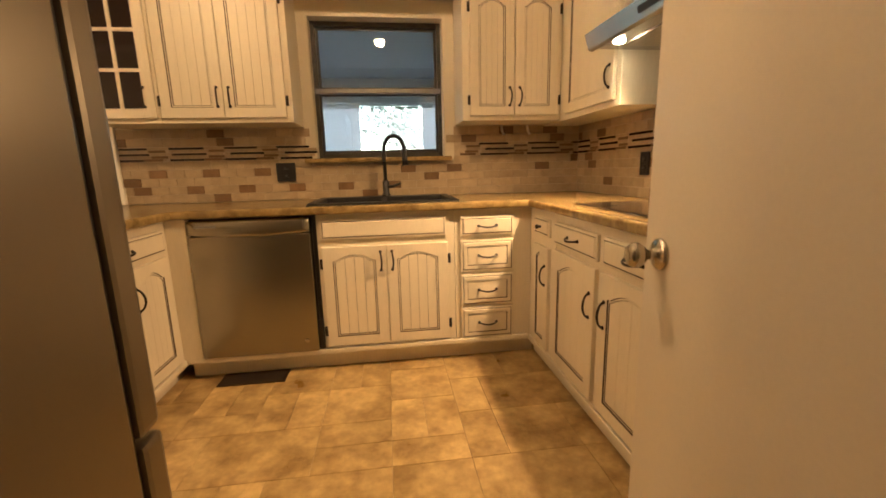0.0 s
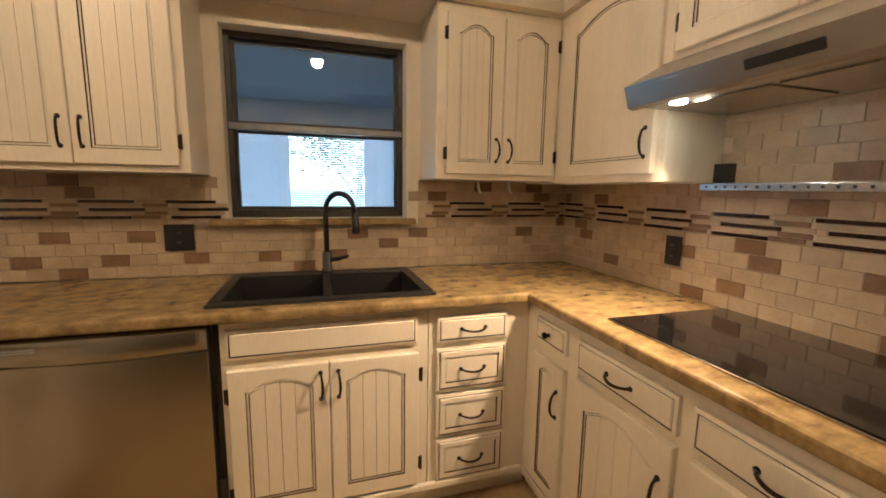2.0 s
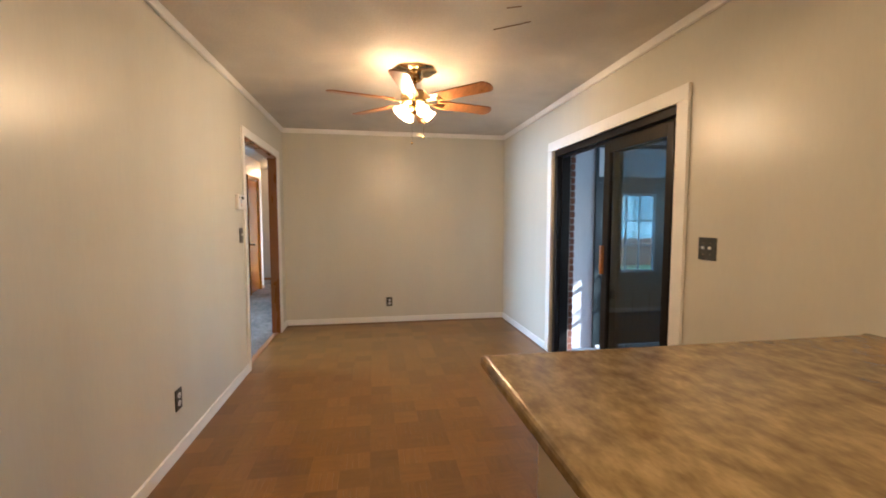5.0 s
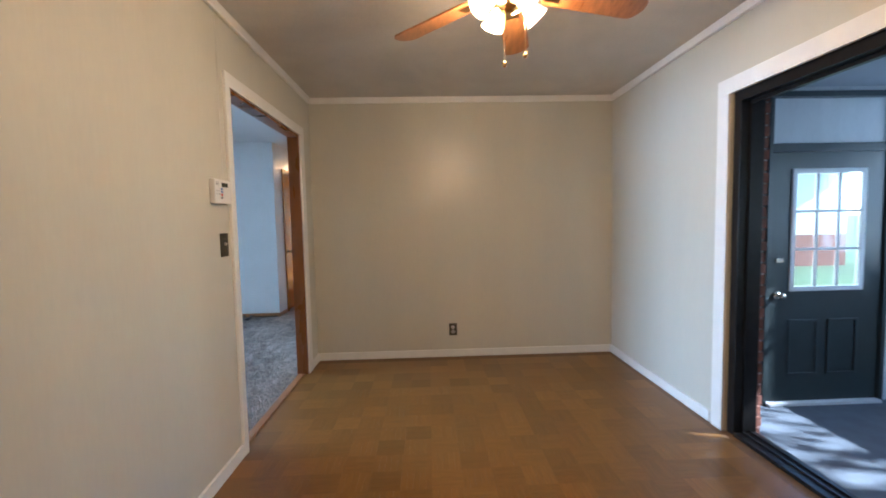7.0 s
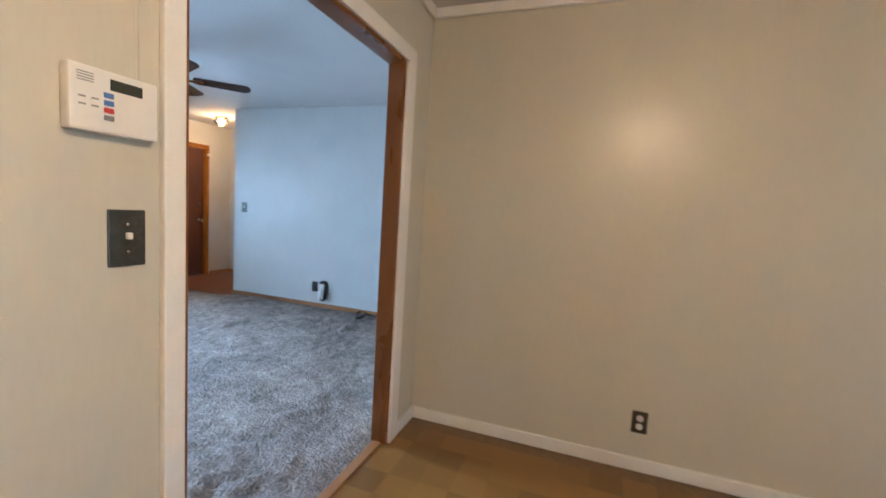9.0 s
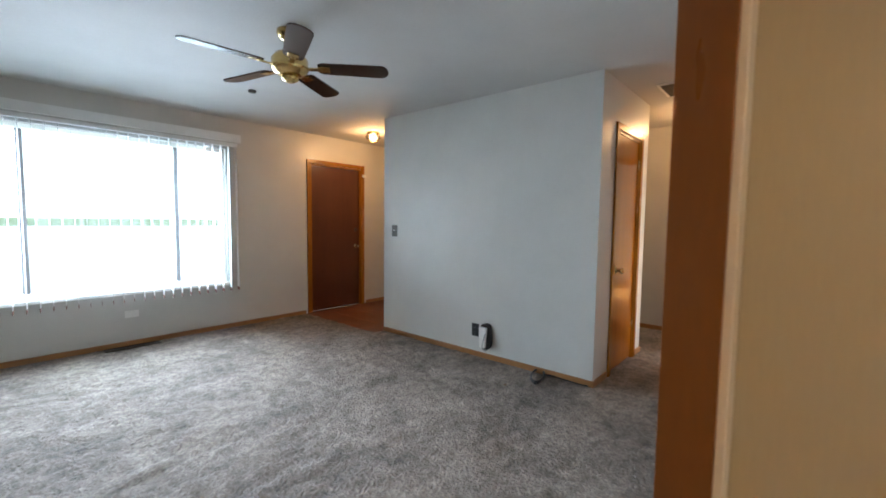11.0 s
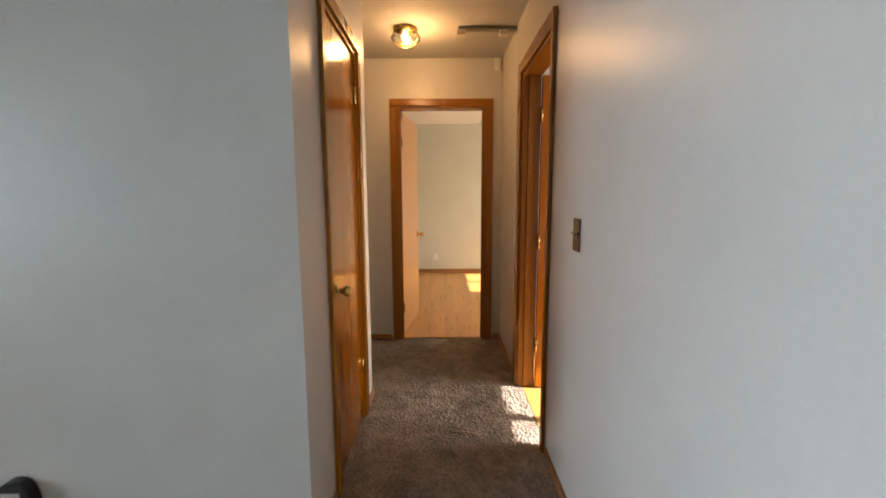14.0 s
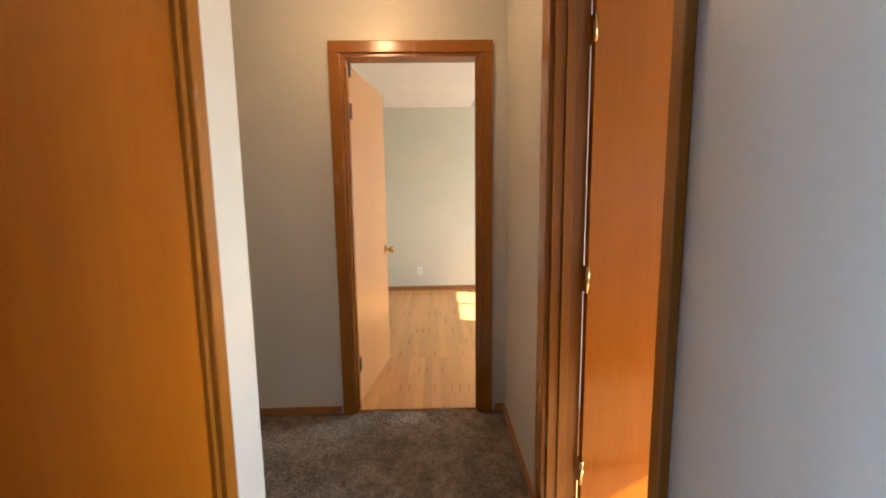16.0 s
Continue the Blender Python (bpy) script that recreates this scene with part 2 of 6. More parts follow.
DOOR_WOOD = material("orange_birch_veneer", (0.36, 0.108, 0.003), 0.15, scale=1.4, vary=0.14, bump=0.01, fine=20, stretch=(5, 5, 0.5))
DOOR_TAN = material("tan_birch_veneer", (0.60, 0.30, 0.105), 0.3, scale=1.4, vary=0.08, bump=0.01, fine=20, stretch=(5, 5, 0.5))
DOOR_DARK = material("red_brown_stained_wood", (0.105, 0.030, 0.012), 0.32, scale=1.8, vary=0.18, bump=0.02, fine=20, stretch=(6, 6, 0.5), coat=0.1)
WOOD_TRIM = material("brown_stained_trim", (0.31, 0.115, 0.009), 0.25, scale=2, vary=0.14, bump=0.02, fine=24, stretch=(3, 3, 0.6))
JAMB_WOOD = material("dark_brown_jamb", (0.21, 0.075, 0.012), 0.28, scale=2, vary=0.14, bump=0.02, fine=24, stretch=(3, 3, 0.6))
BASE_WOOD = material("brown_wood_baseboard", (0.36, 0.165, 0.055), 0.35, scale=2, vary=0.15, bump=0.02, fine=24)
FAN_OAK = material("oak_fan_blade", (0.44, 0.18, 0.045), 0.3, scale=4, vary=0.35, bump=0.04, fine=22, stretch=(2, 14, 14))
FAN_DARK = material("walnut_fan_blade", (0.05, 0.028, 0.018), 0.25, scale=5, vary=0.3, bump=0.03)
FROST = glow("lit_frosted_glass", (1.0, 0.74, 0.42), 1.3)
HOOD_BULB = glow("lit_hood_lens", (1.0, 0.76, 0.44), 15.0)
BULB = glow("lit_bulb", (1.0, 0.76, 0.44), 1.6)
GREEN_DOOR = material("dark_green_paint", (0.030, 0.040, 0.040), 0.35, scale=5, vary=0.15, bump=0.05)
PORCH_WHITE = material("porch_white_paint", (0.70, 0.71, 0.72), 0.5, scale=6, vary=0.10, bump=0.2, stretch=(1, 1, 0.2))
PORCH_CEILING = material("porch_ceiling_paint", (0.42, 0.46, 0.52), 0.6, scale=4, vary=0.08, bump=0.1)
ALU_BLACK = material("dark_bronze_aluminium", (0.02, 0.018, 0.017), 0.35, 0.6, scale=20, vary=0.2)
ALU = material("mill_aluminium", (0.30, 0.30, 0.30), 0.4, 0.8, scale=20, vary=0.15)
BRICK = material("red_brick", (0.30, 0.12, 0.075), 0.85, scale=20, vary=0.3, bump=0.5, fine=120, random=0.2)
MORTAR = material("mortar", (0.45, 0.43, 0.40), 0.9, scale=30, vary=0.2, bump=0.5)
GRASS = material("lawn_grass", (0.09, 0.13, 0.04), 0.9, scale=0.7, vary=0.4, bump=0.8, fine=12)
LEAF = material("tree_leaf", (0.08, 0.13, 0.03), 0.6, scale=4, vary=0.4, bump=0.0, random=0.2)
BARK = material("tree_bark", (0.12, 0.09, 0.065), 0.9, scale=8, vary=0.4, bump=0.8, fine=30)
SIDING = material("white_siding", (0.7, 0.7, 0.68), 0.6, scale=4, vary=0.1)
BLIND = material("white_blind_slat", (0.78, 0.78, 0.76), 0.5, scale=10, vary=0.05, bump=0.0)
RUST = material("rust_weight_cloth", (0.30, 0.13, 0.09), 0.8, scale=40, vary=0.3)
GRILLE = material("dark_return_grille", (0.05, 0.045, 0.04), 0.6, scale=20, vary=0.2)
VENT_BROWN = material("brown_floor_register", (0.055, 0.035, 0.022), 0.45, 0.4, scale=20, vary=0.2)
DISPLAY = material("dark_display", (0.05, 0.055, 0.045), 0.2, scale=10, vary=0.05, bump=0.0)
BLUE = material("blue_label", (0.10, 0.20, 0.48), 0.5, scale=30, vary=0.05, bump=0.0)
RED = material("red_label", (0.60, 0.05, 0.04), 0.5, scale=30, vary=0.05, bump=0.0)
GREY_MARK = material("grey_print", (0.25, 0.25, 0.25), 0.6, scale=30, vary=0.05, bump=0.0)
HOOK = material("clear_hook_plastic", (0.80, 0.80, 0.78), 0.15, scale=20, vary=0.03, bump=0.0)
PANE = glass("window_glass")
SHEER = sheer("white_sheer_shade", (0.82, 0.84, 0.88), 0.22)
# Pale colour carries the glare of daylight on the front lawn.
LAWN_GLARE = material("washed_out_lawn", (0.55, 0.54, 0.51), 0.9, scale=2, vary=0.15, bump=0.3, fine=40)
PANE_DARK = glass("tinted_patio_glass", (0.72, 0.82, 0.86), 0.0, 0.9)
SASH = material("weathered_dark_aluminium", (0.075, 0.07, 0.062), 0.4, 0.5, scale=20, vary=0.2)
# Paler than CEILING_WHITE; only the bedroom ceiling uses it.
CEILING_BRIGHT = material("paler_white_ceiling_paint", (0.80, 0.79, 0.75), 0.8, scale=2.5, vary=0.04, bump=0.2, fine=60)
SWITCH_BLACK = material("glossy_black_plate", (0.016, 0.015, 0.014), 0.18, scale=20, vary=0.2, bump=0.0)
PANE_CABINET = material("dark_cabinet_glass", (0.02, 0.012, 0.01), 0.06, scale=10, vary=0.1, bump=0.0)


# ---- building helpers ----
def box(bm, x0, x1, y0, y1, z0, z1, bevel=0.0, mat=0, m=None):
    """A box, with its edges rounded where bevel is set."""
    c = ((x0 + x1) / 2, (y0 + y1) / 2, (z0 + z1) / 2)
    s = (abs(x1 - x0), abs(y1 - y0), abs(z1 - z0))
    verts = bmesh.ops.create_cube(bm, size=1.0, matrix=Matrix.LocRotScale(c, None, s))["verts"]
    faces = {f for v in verts for f in v.link_faces}
    if bevel:
        edges = list({e for v in verts for e in v.link_edges})
        r = bmesh.ops.bevel(bm, geom=edges, offset=bevel, segments=2, profile=0.6, affect='EDGES')
        faces = set(r["faces"]) | {f for f in faces if f.is_valid}
        verts = list({v for f in faces for v in f.verts})
    for f in faces:
        f.material_index = mat
    if m is not None:
        bmesh.ops.transform(bm, matrix=m, verts=verts)
    return verts


def lathe(bm, profile, m=None, n=20, mat=0):
    """A round thing turned about z from (radius, height) pairs."""
    rings = []
    for r, z in profile:
        rings.append([bm.verts.new((r * math.cos(2 * math.pi * i / n), r * math.sin(2 * math.pi * i / n), z)) for i in range(n)])
    for a, b in zip(rings, rings[1:]):
        for i in range(n):
            f = bm.faces.new((a[i], a[(i + 1) % n], b[(i + 1) % n], b[i]))
            f.smooth, f.material_index = True, mat
    for ring in (rings[0][::-1], rings[-1]):
        if profile[0][0] > 1e-5:
            f = bm.faces.new(ring)
            f.material_index = mat
    if m is not None:
        bmesh.ops.transform(bm, matrix=m, verts=[v for r in rings for v in r])


def tube(bm, points, radius, n=8, closed=False, mat=0):
    """A round bar along a line of points; radius may be a list."""
    pts = [Vector(p) for p in points]
    rings = []
    for i, p in enumerate(pts):
        a = pts[i - 1] if i or closed else p
        b = pts[(i + 1) % len(pts)] if i < len(pts) - 1 or closed else p
        q = (b - a).to_track_quat('Z', 'Y')
        r = radius[i] if isinstance(radius, (list, tuple)) else radius
        rings.append([bm.verts.new(p + q @ Vector((r * math.cos(2 * math.pi * k / n), r * math.sin(2 * math.pi * k / n), 0))) for k in range(n)])
    for a, b in list(zip(rings, rings[1:])) + ([(rings[-1], rings[0])] if closed else []):
        for k in range(n):
            f = bm.faces.new((a[k], a[(k + 1) % n], b[(k + 1) % n], b[k]))
            f.smooth, f.material_index = True, mat
    if not closed:
        bm.faces.new(rings[0][::-1])
        bm.faces.new(rings[-1])


def prism(bm, outline, w0, w1, mat=0):
    """A flat outline in u, v made thick from w0 to w1."""
    lo = [bm.verts.new((u, v, w0)) for u, v in outline]
    hi = [bm.verts.new((u, v, w1)) for u, v in outline]
    faces = [bm.faces.new(lo[::-1]), bm.faces.new(hi)]
    for i in range(len(lo)):
        j = (i + 1) % len(lo)
        faces.append(bm.faces.new((lo[i], lo[j], hi[j], hi[i])))
    for f in faces:
        f.material_index = mat
    return lo + hi


def here(ob):
    """The world place of an object from its own and its parents' settings."""
    m = ob.matrix_basis.copy()
    return m if ob.parent is None else here(ob.parent) @ ob.matrix_parent_inverse @ m


def finish(name, bm, mats):
    bmesh.ops.recalc_face_normals(bm, faces=bm.faces[:])
    me = bpy.data.meshes.new(name)
    bm.to_mesh(me)
    bm.free()
    for m in mats if isinstance(mats, (list, tuple)) else [mats]:
        me.materials.append(m)
    return me


def part(name, bm, mats, parent, label="", m=None):
    """ONE mesh object under a thing or a part; m sets its mesh into the world."""
    if m is not None:
        bmesh.ops.transform(bm, matrix=m, verts=bm.verts[:])
    ob = new(name, finish(name, bm, mats))
    ob.parent = parent
    ob.matrix_parent_inverse = here(parent).inverted()
    return tagged(ob, label)


def thing(name, place, label, category, group="", kind=""):
    ob = new(name)
    ob.empty_display_size = 0.1
    ob.matrix_basis = Matrix.Translation(place)
    return tagged(ob, label, category, group, kind)


def whole(name, bm, mats, label, category, group="", kind="", m=None):
    """A thing of one mesh."""
    if m is not None:
        bmesh.ops.transform(bm, matrix=m, verts=bm.verts[:])
    return tagged(new(name, finish(name, bm, mats)), label, category, group, kind)


def structure(name, bm, mats, label, category="wall"):
    return whole(name, bm, mats, label, category, "", "structure")


def face_to(x, y, z, way):
    """The pose in which local u is to the right, v is up and w comes towards one who faces the surface. way: where it faces."""
    turn = {"-y": ((1, 0, 0), (0, 0, 1), (0, -1, 0)), "+y": ((-1, 0, 0), (0, 0, 1), (0, 1, 0)),
            "-x": ((0, -1, 0), (0, 0, 1), (-1, 0, 0)), "+x": ((0, 1, 0), (0, 0, 1), (1, 0, 0))}[way]
    return Matrix.Translation((x, y, z)) @ Matrix(turn).transposed().to_4x4()


def wall(name, along, a0, a1, b0, b1, z0, z1, mats, label, openings=()):
    """A wall along x or y from a0 to a1, b0 to b1 thick, with openings (from, to, bottom, top) cut through it."""
    bm = bmesh.new()

    def put(p0, p1, q0, q1):
        if p1 - p0 > 1e-4 and q1 - q0 > 1e-4:
            if along == "x":
                box(bm, p0, p1, b0, b1, q0, q1)
            else:
                box(bm, b0, b1, p0, p1, q0, q1)
    at = a0
    for o0, o1, s, h in sorted(openings):
        put(at, o0, z0, z1)
        put(o0, o1, z0, s)
        put(o0, o1, h, z1)
        at = o1
    put(at, a1, z0, z1)
    return structure(name, bm, mats, label)


H = 2.43

# ---- walls, ceilings and floors ----
wall_north_kitchen = wall("wall_north_kitchen", "x", -1.12, 1.864, 0.012, 0.22, 0, H, WALL_KITCHEN, "cream painted kitchen wall behind the sink", [(0.05, 0.92, 1.175, 2.05)])
wall_north_dining = wall("wall_north_dining", "x", -5.91, -1.12, 0.035, 0.22, 0, H, WALL_DINING, "beige painted dining wall with the patio door", [(-4.26, -2.59, -0.02, 1.985)])
wall_east = wall("wall_east", "y", -4.6, 0.22, 1.864, 1.99, 0, H, WALL_KITCHEN, "cream painted kitchen wall behind the cooktop")
wall_south = wall("wall_south", "x", -5.91, 1.864, -2.861, -2.775, 0, H, WALL_DINING, "beige panelled wall between dining and living room", [(-5.455, -4.235, 0, 2.03), (0.20, 0.985, 0, 2.06)])
wall_dining_west = wall("wall_dining_west", "y", -2.775, 0.035, -5.91, -5.79, 0, H, WALL_DINING, "plain beige painted end wall of the dining room")
wall_hall_north = wall("wall_hall_north", "x", -10.06, -5.91, -2.861, -2.755, 0, H, WALL_LIVING, "light grey painted hall and living room wall", [(-9.14, -8.415, 0, 2.05)])
wall_closet_east = wall("wall_closet_east", "y", -6.29, -3.835, -7.86, -7.76, 0, H, WALL_LIVING, "light grey living room wall with an outlet")
wall_closet_north = wall("wall_closet_north", "x", -9.0, -7.86, -3.935, -3.835, 0, H, WALL_LIVING, "light grey hall wall with the closet door", [(-8.745, -8.12, 0, 2.05)])
wall_closet_west = wall("wall_closet_west", "y", -6.29, -3.935, -9.0, -8.9, 0, H, WALL_LIVING, "grey painted back hall wall")
wall_closet_south = wall("wall_closet_south", "x", -8.9, -7.86, -6.29, -6.19, 0, H, WALL_LIVING, "grey painted entry wall")
wall_living_south = wall("wall_living_south", "x", -9.1, -1.4, -7.85, -7.70, 0, H, WALL_LIVING, "light grey front wall of the living room", [(-6.60, -4.45, 0.55, 2.08), (-8.53, -7.68, 0, 2.035)])
wall_entry_west = wall("wall_entry_west", "y", -7.70, -6.29, -9.1, -9.0, 0, H, WALL_LIVING, "light grey wall beside the front door")
wall_living_east = wall("wall_living_east", "y", -7.70, -2.861, -1.5, -1.4, 0, H, WALL_LIVING, "light grey far wall of the living room")
wall_hall_end = wall("wall_hall_end", "x", -10.06, -9.0, -5.4, -5.3, 0, H, WALL_LIVING, "grey wall closing the back hall")
wall_bedroom_east = wall("wall_bedroom_east", "y", -5.4, 0.2, -10.16, -10.06, 0, H, WALL_LIVING, "pale wall at the end of the hall", [(-3.755, -3.0, 0, 2.04)])
wall_bedroom_west = wall("wall_bedroom_west", "y", -5.4, 0.2, -13.40, -13.30, 0, H, WALL_BEDROOM, "pale green-grey bedroom wall")
wall_bedroom_south = wall("wall_bedroom_south", "x", -13.3, -10.16, -5.4, -5.3, 0, H, WALL_BEDROOM, "pale bedroom side wall")
wall_back_outside = wall("wall_back_outside", "x", -13.40, -5.91, 0.2, 0.36, 0, H, WALL_LIVING, "outer wall of the bedrooms with windows", [(-12.55, -11.2, 0.9, 2.02), (-9.1, -7.2, 0.85, 2.005)])
wall_utility_south = wall("wall_utility_south", "x", -0.8, 1.864, -4.6, -4.5, 0, H, WALL_KITCHEN, "cream wall of the utility room")
wall_utility_west = wall("wall_utility_west", "y", -4.5, -2.861, -0.8, -0.7, 0, H, WALL_KITCHEN, "cream side wall of the utility room")

bm = bmesh.new()
box(bm, -1.18, 1.852, -0.335, 0.010, 2.131, H)
box(bm, 1.56, 1.852, -2.2, -0.337, 2.131, H)
structure("soffit", bm, WALL_KITCHEN, "cream boxed soffit above the kitchen cabinets", "soffit")

for nm, x0, x1, y0, y1, mm, lab in (("ceiling_kitchen", -1.3, 1.99, -2.775, 0.22, CEILING_WHITE, "cream painted kitchen ceiling"),
                                     ("ceiling_dining", -5.91, -1.3, -2.775, 0.22, CEILING, "textured dining room ceiling with patches"),
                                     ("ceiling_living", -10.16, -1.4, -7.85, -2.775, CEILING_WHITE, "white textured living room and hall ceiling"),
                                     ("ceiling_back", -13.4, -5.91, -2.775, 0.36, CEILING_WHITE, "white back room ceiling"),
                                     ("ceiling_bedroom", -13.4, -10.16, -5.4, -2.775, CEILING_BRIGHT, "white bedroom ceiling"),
                                     ("ceiling_utility", -1.4, 1.99, -4.6, -2.775, CEILING_WHITE, "white utility room ceiling")):
    bm = bmesh.new()
    box(bm, x0, x1, y0, y1, H, H + 0.1)
    structure(nm, bm, mm, lab, "ceiling")

bm = bmesh.new()
box(bm, -1.35, 1.99, -4.6, 0.22, -0.15, -0.004)
floor_kitchen = structure("floor_kitchen", bm, KITCHEN_JOINT, "tan stone-look kitchen floor tiles", "floor")
bm = bmesh.new()
box(bm, -5.91, -1.352, -2.83, 0.22, -0.15, -0.004)
floor_dining = structure("floor_dining", bm, FLOOR_JOINT, "brown parquet-block dining floor", "floor")
bm = bmesh.new()
box(bm, -13.4, -10.10, -5.4, 0.2, -0.15, -0.004)
floor_bedroom = structure("floor_bedroom", bm, OAK, "honey oak strip bedroom floor", "floor")
bm = bmesh.new()
box(bm, -10.098, -5.92, -2.83, 0.2, -0.15, -0.002)
floor_den = structure("floor_den", bm, OAK, "oak floor of the room off the hall", "floor")
bm = bmesh.new()
box(bm, -10.098, -1.4, -7.85, -2.832, -0.15, -0.02)
structure("floor_living", bm, FLOOR_JOINT, "underlay below the living room carpet", "floor")

# carpet: one pile sheet with trodden unevenness
bm = bmesh.new()
X0, X1, Y0, Y1, ST = -10.09, -2.6, -7.70, -2.835, 0.03
nx, ny = int((X1 - X0) / ST), int((Y1 - Y0) / ST)
grid = []
for j in range(ny + 1):
    row = []
    for i in range(nx + 1):
        x, y = X0 + (X1 - X0) * i / nx, Y0 + (Y1 - Y0) * j / ny
        tread = noise.noise(Vector((x * 2.2 + y, y * 5 - x, 0))) * 0.010 + noise.noise(Vector((x * 9, y * 12, 3))) * 0.017 + random.uniform(-0.004, 0.004)
        row.append(bm.verts.new((x, y, -0.003 + tread)))
    grid.append(row)
for j in range(ny):
    for i in range(nx):
        cx, cy = X0 + ST * (i + 0.5), Y0 + ST * (j + 0.5)
        if -7.86 > cx > -8.9 and -6.2 < cy < -3.93:
            continue
        if cy < -6.32 and cx < -7.62:
            continue
        f = bm.faces.new((grid[j][i], grid[j][i + 1], grid[j + 1][i + 1], grid[j + 1][i]))
        f.smooth = True
tagged(new("carpet", finish("carpet", bm, CARPET)), "taupe plush carpet with trodden pile in living room and hall", "carpet", "", "structure")


# baseboards, crowns and casings
def strip(name, pieces, mat, label, category, bevel=0.004):
    bm = bmesh.new()
    for p in pieces:
        box(bm, *p, bevel=bevel)
    return structure(name, bm, mat, label, category)


strip("baseboard_dining", [(-5.79, -5.774, -2.757, 0.018, 0, 0.070), (-5.788, -4.375, 0.019, 0.035, 0, 0.070), (-2.495, -1.65, 0.019, 0.035, 0, 0.070),
                           (-5.79, -5.55, -2.775, -2.759, 0, 0.070), (-4.178, 0.12, -2.775, -2.759, 0, 0.070)], TRIM, "white painted baseboard of the dining room", "baseboard")
strip("crown_dining", [(-5.79, -5.765, -2.775, 0.035, 2.374, H), (-5.765, -1.18, 0.010, 0.035, 2.374, H), (-5.765, -1.3, -2.775, -2.750, 2.374, H)], TRIM, "narrow white crown moulding of the dining room", "trim", 0.009)
strip("baseboard_living", [(-7.76, -7.748, -6.29, -3.835, 0, 0.05), (-8.05, -7.748, -3.847, -3.823, 0, 0.05), (-9.0, -8.805, -3.835, -3.823, 0, 0.05), (-9.012, -9.0, -5.3, -3.823, 0, 0.05),
                           (-10.06, -10.048, -5.3, -3.83, 0, 0.05), (-10.06, -10.048, -2.92, -2.861, 0, 0.05), (-10.06, -9.23, -2.873, -2.861, 0, 0.05), (-8.350, -5.55, -2.873, -2.861, 0, 0.05),
                           (-7.60, -1.5, -7.70, -7.688, 0, 0.05), (-9.0, -8.62, -7.70, -7.688, 0, 0.05), (-9.0, -8.988, -7.688, -6.29, 0, 0.05)], BASE_WOOD, "brown wooden baseboard of living room and hall", "baseboard", 0.003)
strip("baseboard_bedroom", [(-13.3, -13.288, -5.3, 0.2, 0, 0.06)], BASE_WOOD, "brown wooden bedroom baseboard", "baseboard", 0.003)


def casing(name, m, u0, u1, top, width, depth, mat, label, sill=0.0, left=None, right=None):
    """Door casing on a wall: two legs and a head, mitred look by a small step."""
    ob = thing(name, m.translation, label, "trim", "", "structure")
    left, right = left or width, right or width
    for nm, b in (("casing_leg", (u0 - left, u0, sill, top)), ("casing_leg", (u1, u1 + right, sill, top)), ("casing_head", (u0 - left, u1 + right, top + 0.0005, top + width))):
        bm = bmesh.new()
        box(bm, b[0], b[1], b[2], b[3], 0, depth, 0.004)
        part(nm, bm, mat, ob, m=m)
    return ob


casing("casing_patio_door", face_to(-2.59, 0.035, 0, "-y"), -1.67, 0, 1.975, 0.09, 0.02, TRIM, "wide white painted casing of the patio door")
casing("casing_living_opening", face_to(-5.455, -2.775, 0, "+y"), -1.22, 0, 2.03, 0.075, 0.018, TRIM, "white painted casing of the opening to the living room", left=0.055, right=0.092)
casing("casing_closet_door", face_to(-8.12, -3.835, 0, "+y"), 0, 0.625, 2.05, 0.055, 0.018, WOOD_TRIM, "stained wooden casing of the closet door")
casing("casing_den_door", face_to(-8.415, -2.861, 0, "-y"), -0.725, 0, 2.05, 0.075, 0.02, WOOD_TRIM, "stained wooden casing of the hall side door", left=0.095, right=0.034)
casing("casing_bedroom_door", face_to(-10.06, -3.0, 0, "+x"), -0.755, 0, 2.04, 0.062, 0.018, WOOD_TRIM, "stained wooden casing of the bedroom door")
casing("casing_front_door", face_to(-7.68, -7.70, 0, "+y"), 0, 0.85, 2.035, 0.055, 0.018, WOOD_TRIM, "stained wooden casing of the front door")
casing("casing_utility_door", face_to(0.20, -2.775, 0, "+y"), -0.785, 0, 2.06, 0.06, 0.015, TRIM, "white painted casing of the utility door")

# jamb linings
strip("jamb_living_opening", [(-5.455, -5.437, -2.864, -2.772, 0, 2.03), (-4.253, -4.235, -2.864, -2.772, 0, 2.03), (-5.437, -4.253, -2.864, -2.772, 2.012, 2.03)], JAMB_WOOD, "brown stained jamb of the living room opening", "trim", 0.002)
strip("jamb_den_door", [(-9.14, -9.12, -2.864, -2.752, 0, 2.05), (-8.435, -8.415, -2.864, -2.752, 0, 2.05), (-9.12, -8.435, -2.864, -2.752, 2.03, 2.05), (-9.12, -9.108, -2.83, -2.80, 0, 2.03), (-8.447, -8.435, -2.83, -2.80, 0, 2.03)], WOOD_TRIM, "stained jamb of the hall side door", "trim", 0.002)
strip("jamb_bedroom_door", [(-10.163, -10.057, -3.755, -3.737, 0, 2.04), (-10.163, -10.057, -3.018, -3.0, 0, 2.04), (-10.163, -10.057, -3.737, -3.018, 2.022, 2.04), (-10.12, -10.09, -3.737, -3.726, 0, 2.022), (-10.12, -10.09, -3.029, -3.018, 0, 2.022)], WOOD_TRIM, "stained jamb of the bedroom door", "trim", 0.002)
strip("jamb_closet_door", [(-8.14, -8.12, -3.938, -3.832, 0, 2.05), (-8.745, -8.725, -3.938, -3.832, 0, 2.05), (-8.725, -8.14, -3.938, -3.832, 2.03, 2.05)], WOOD_TRIM, "stained jamb of the closet door", "trim", 0.002)
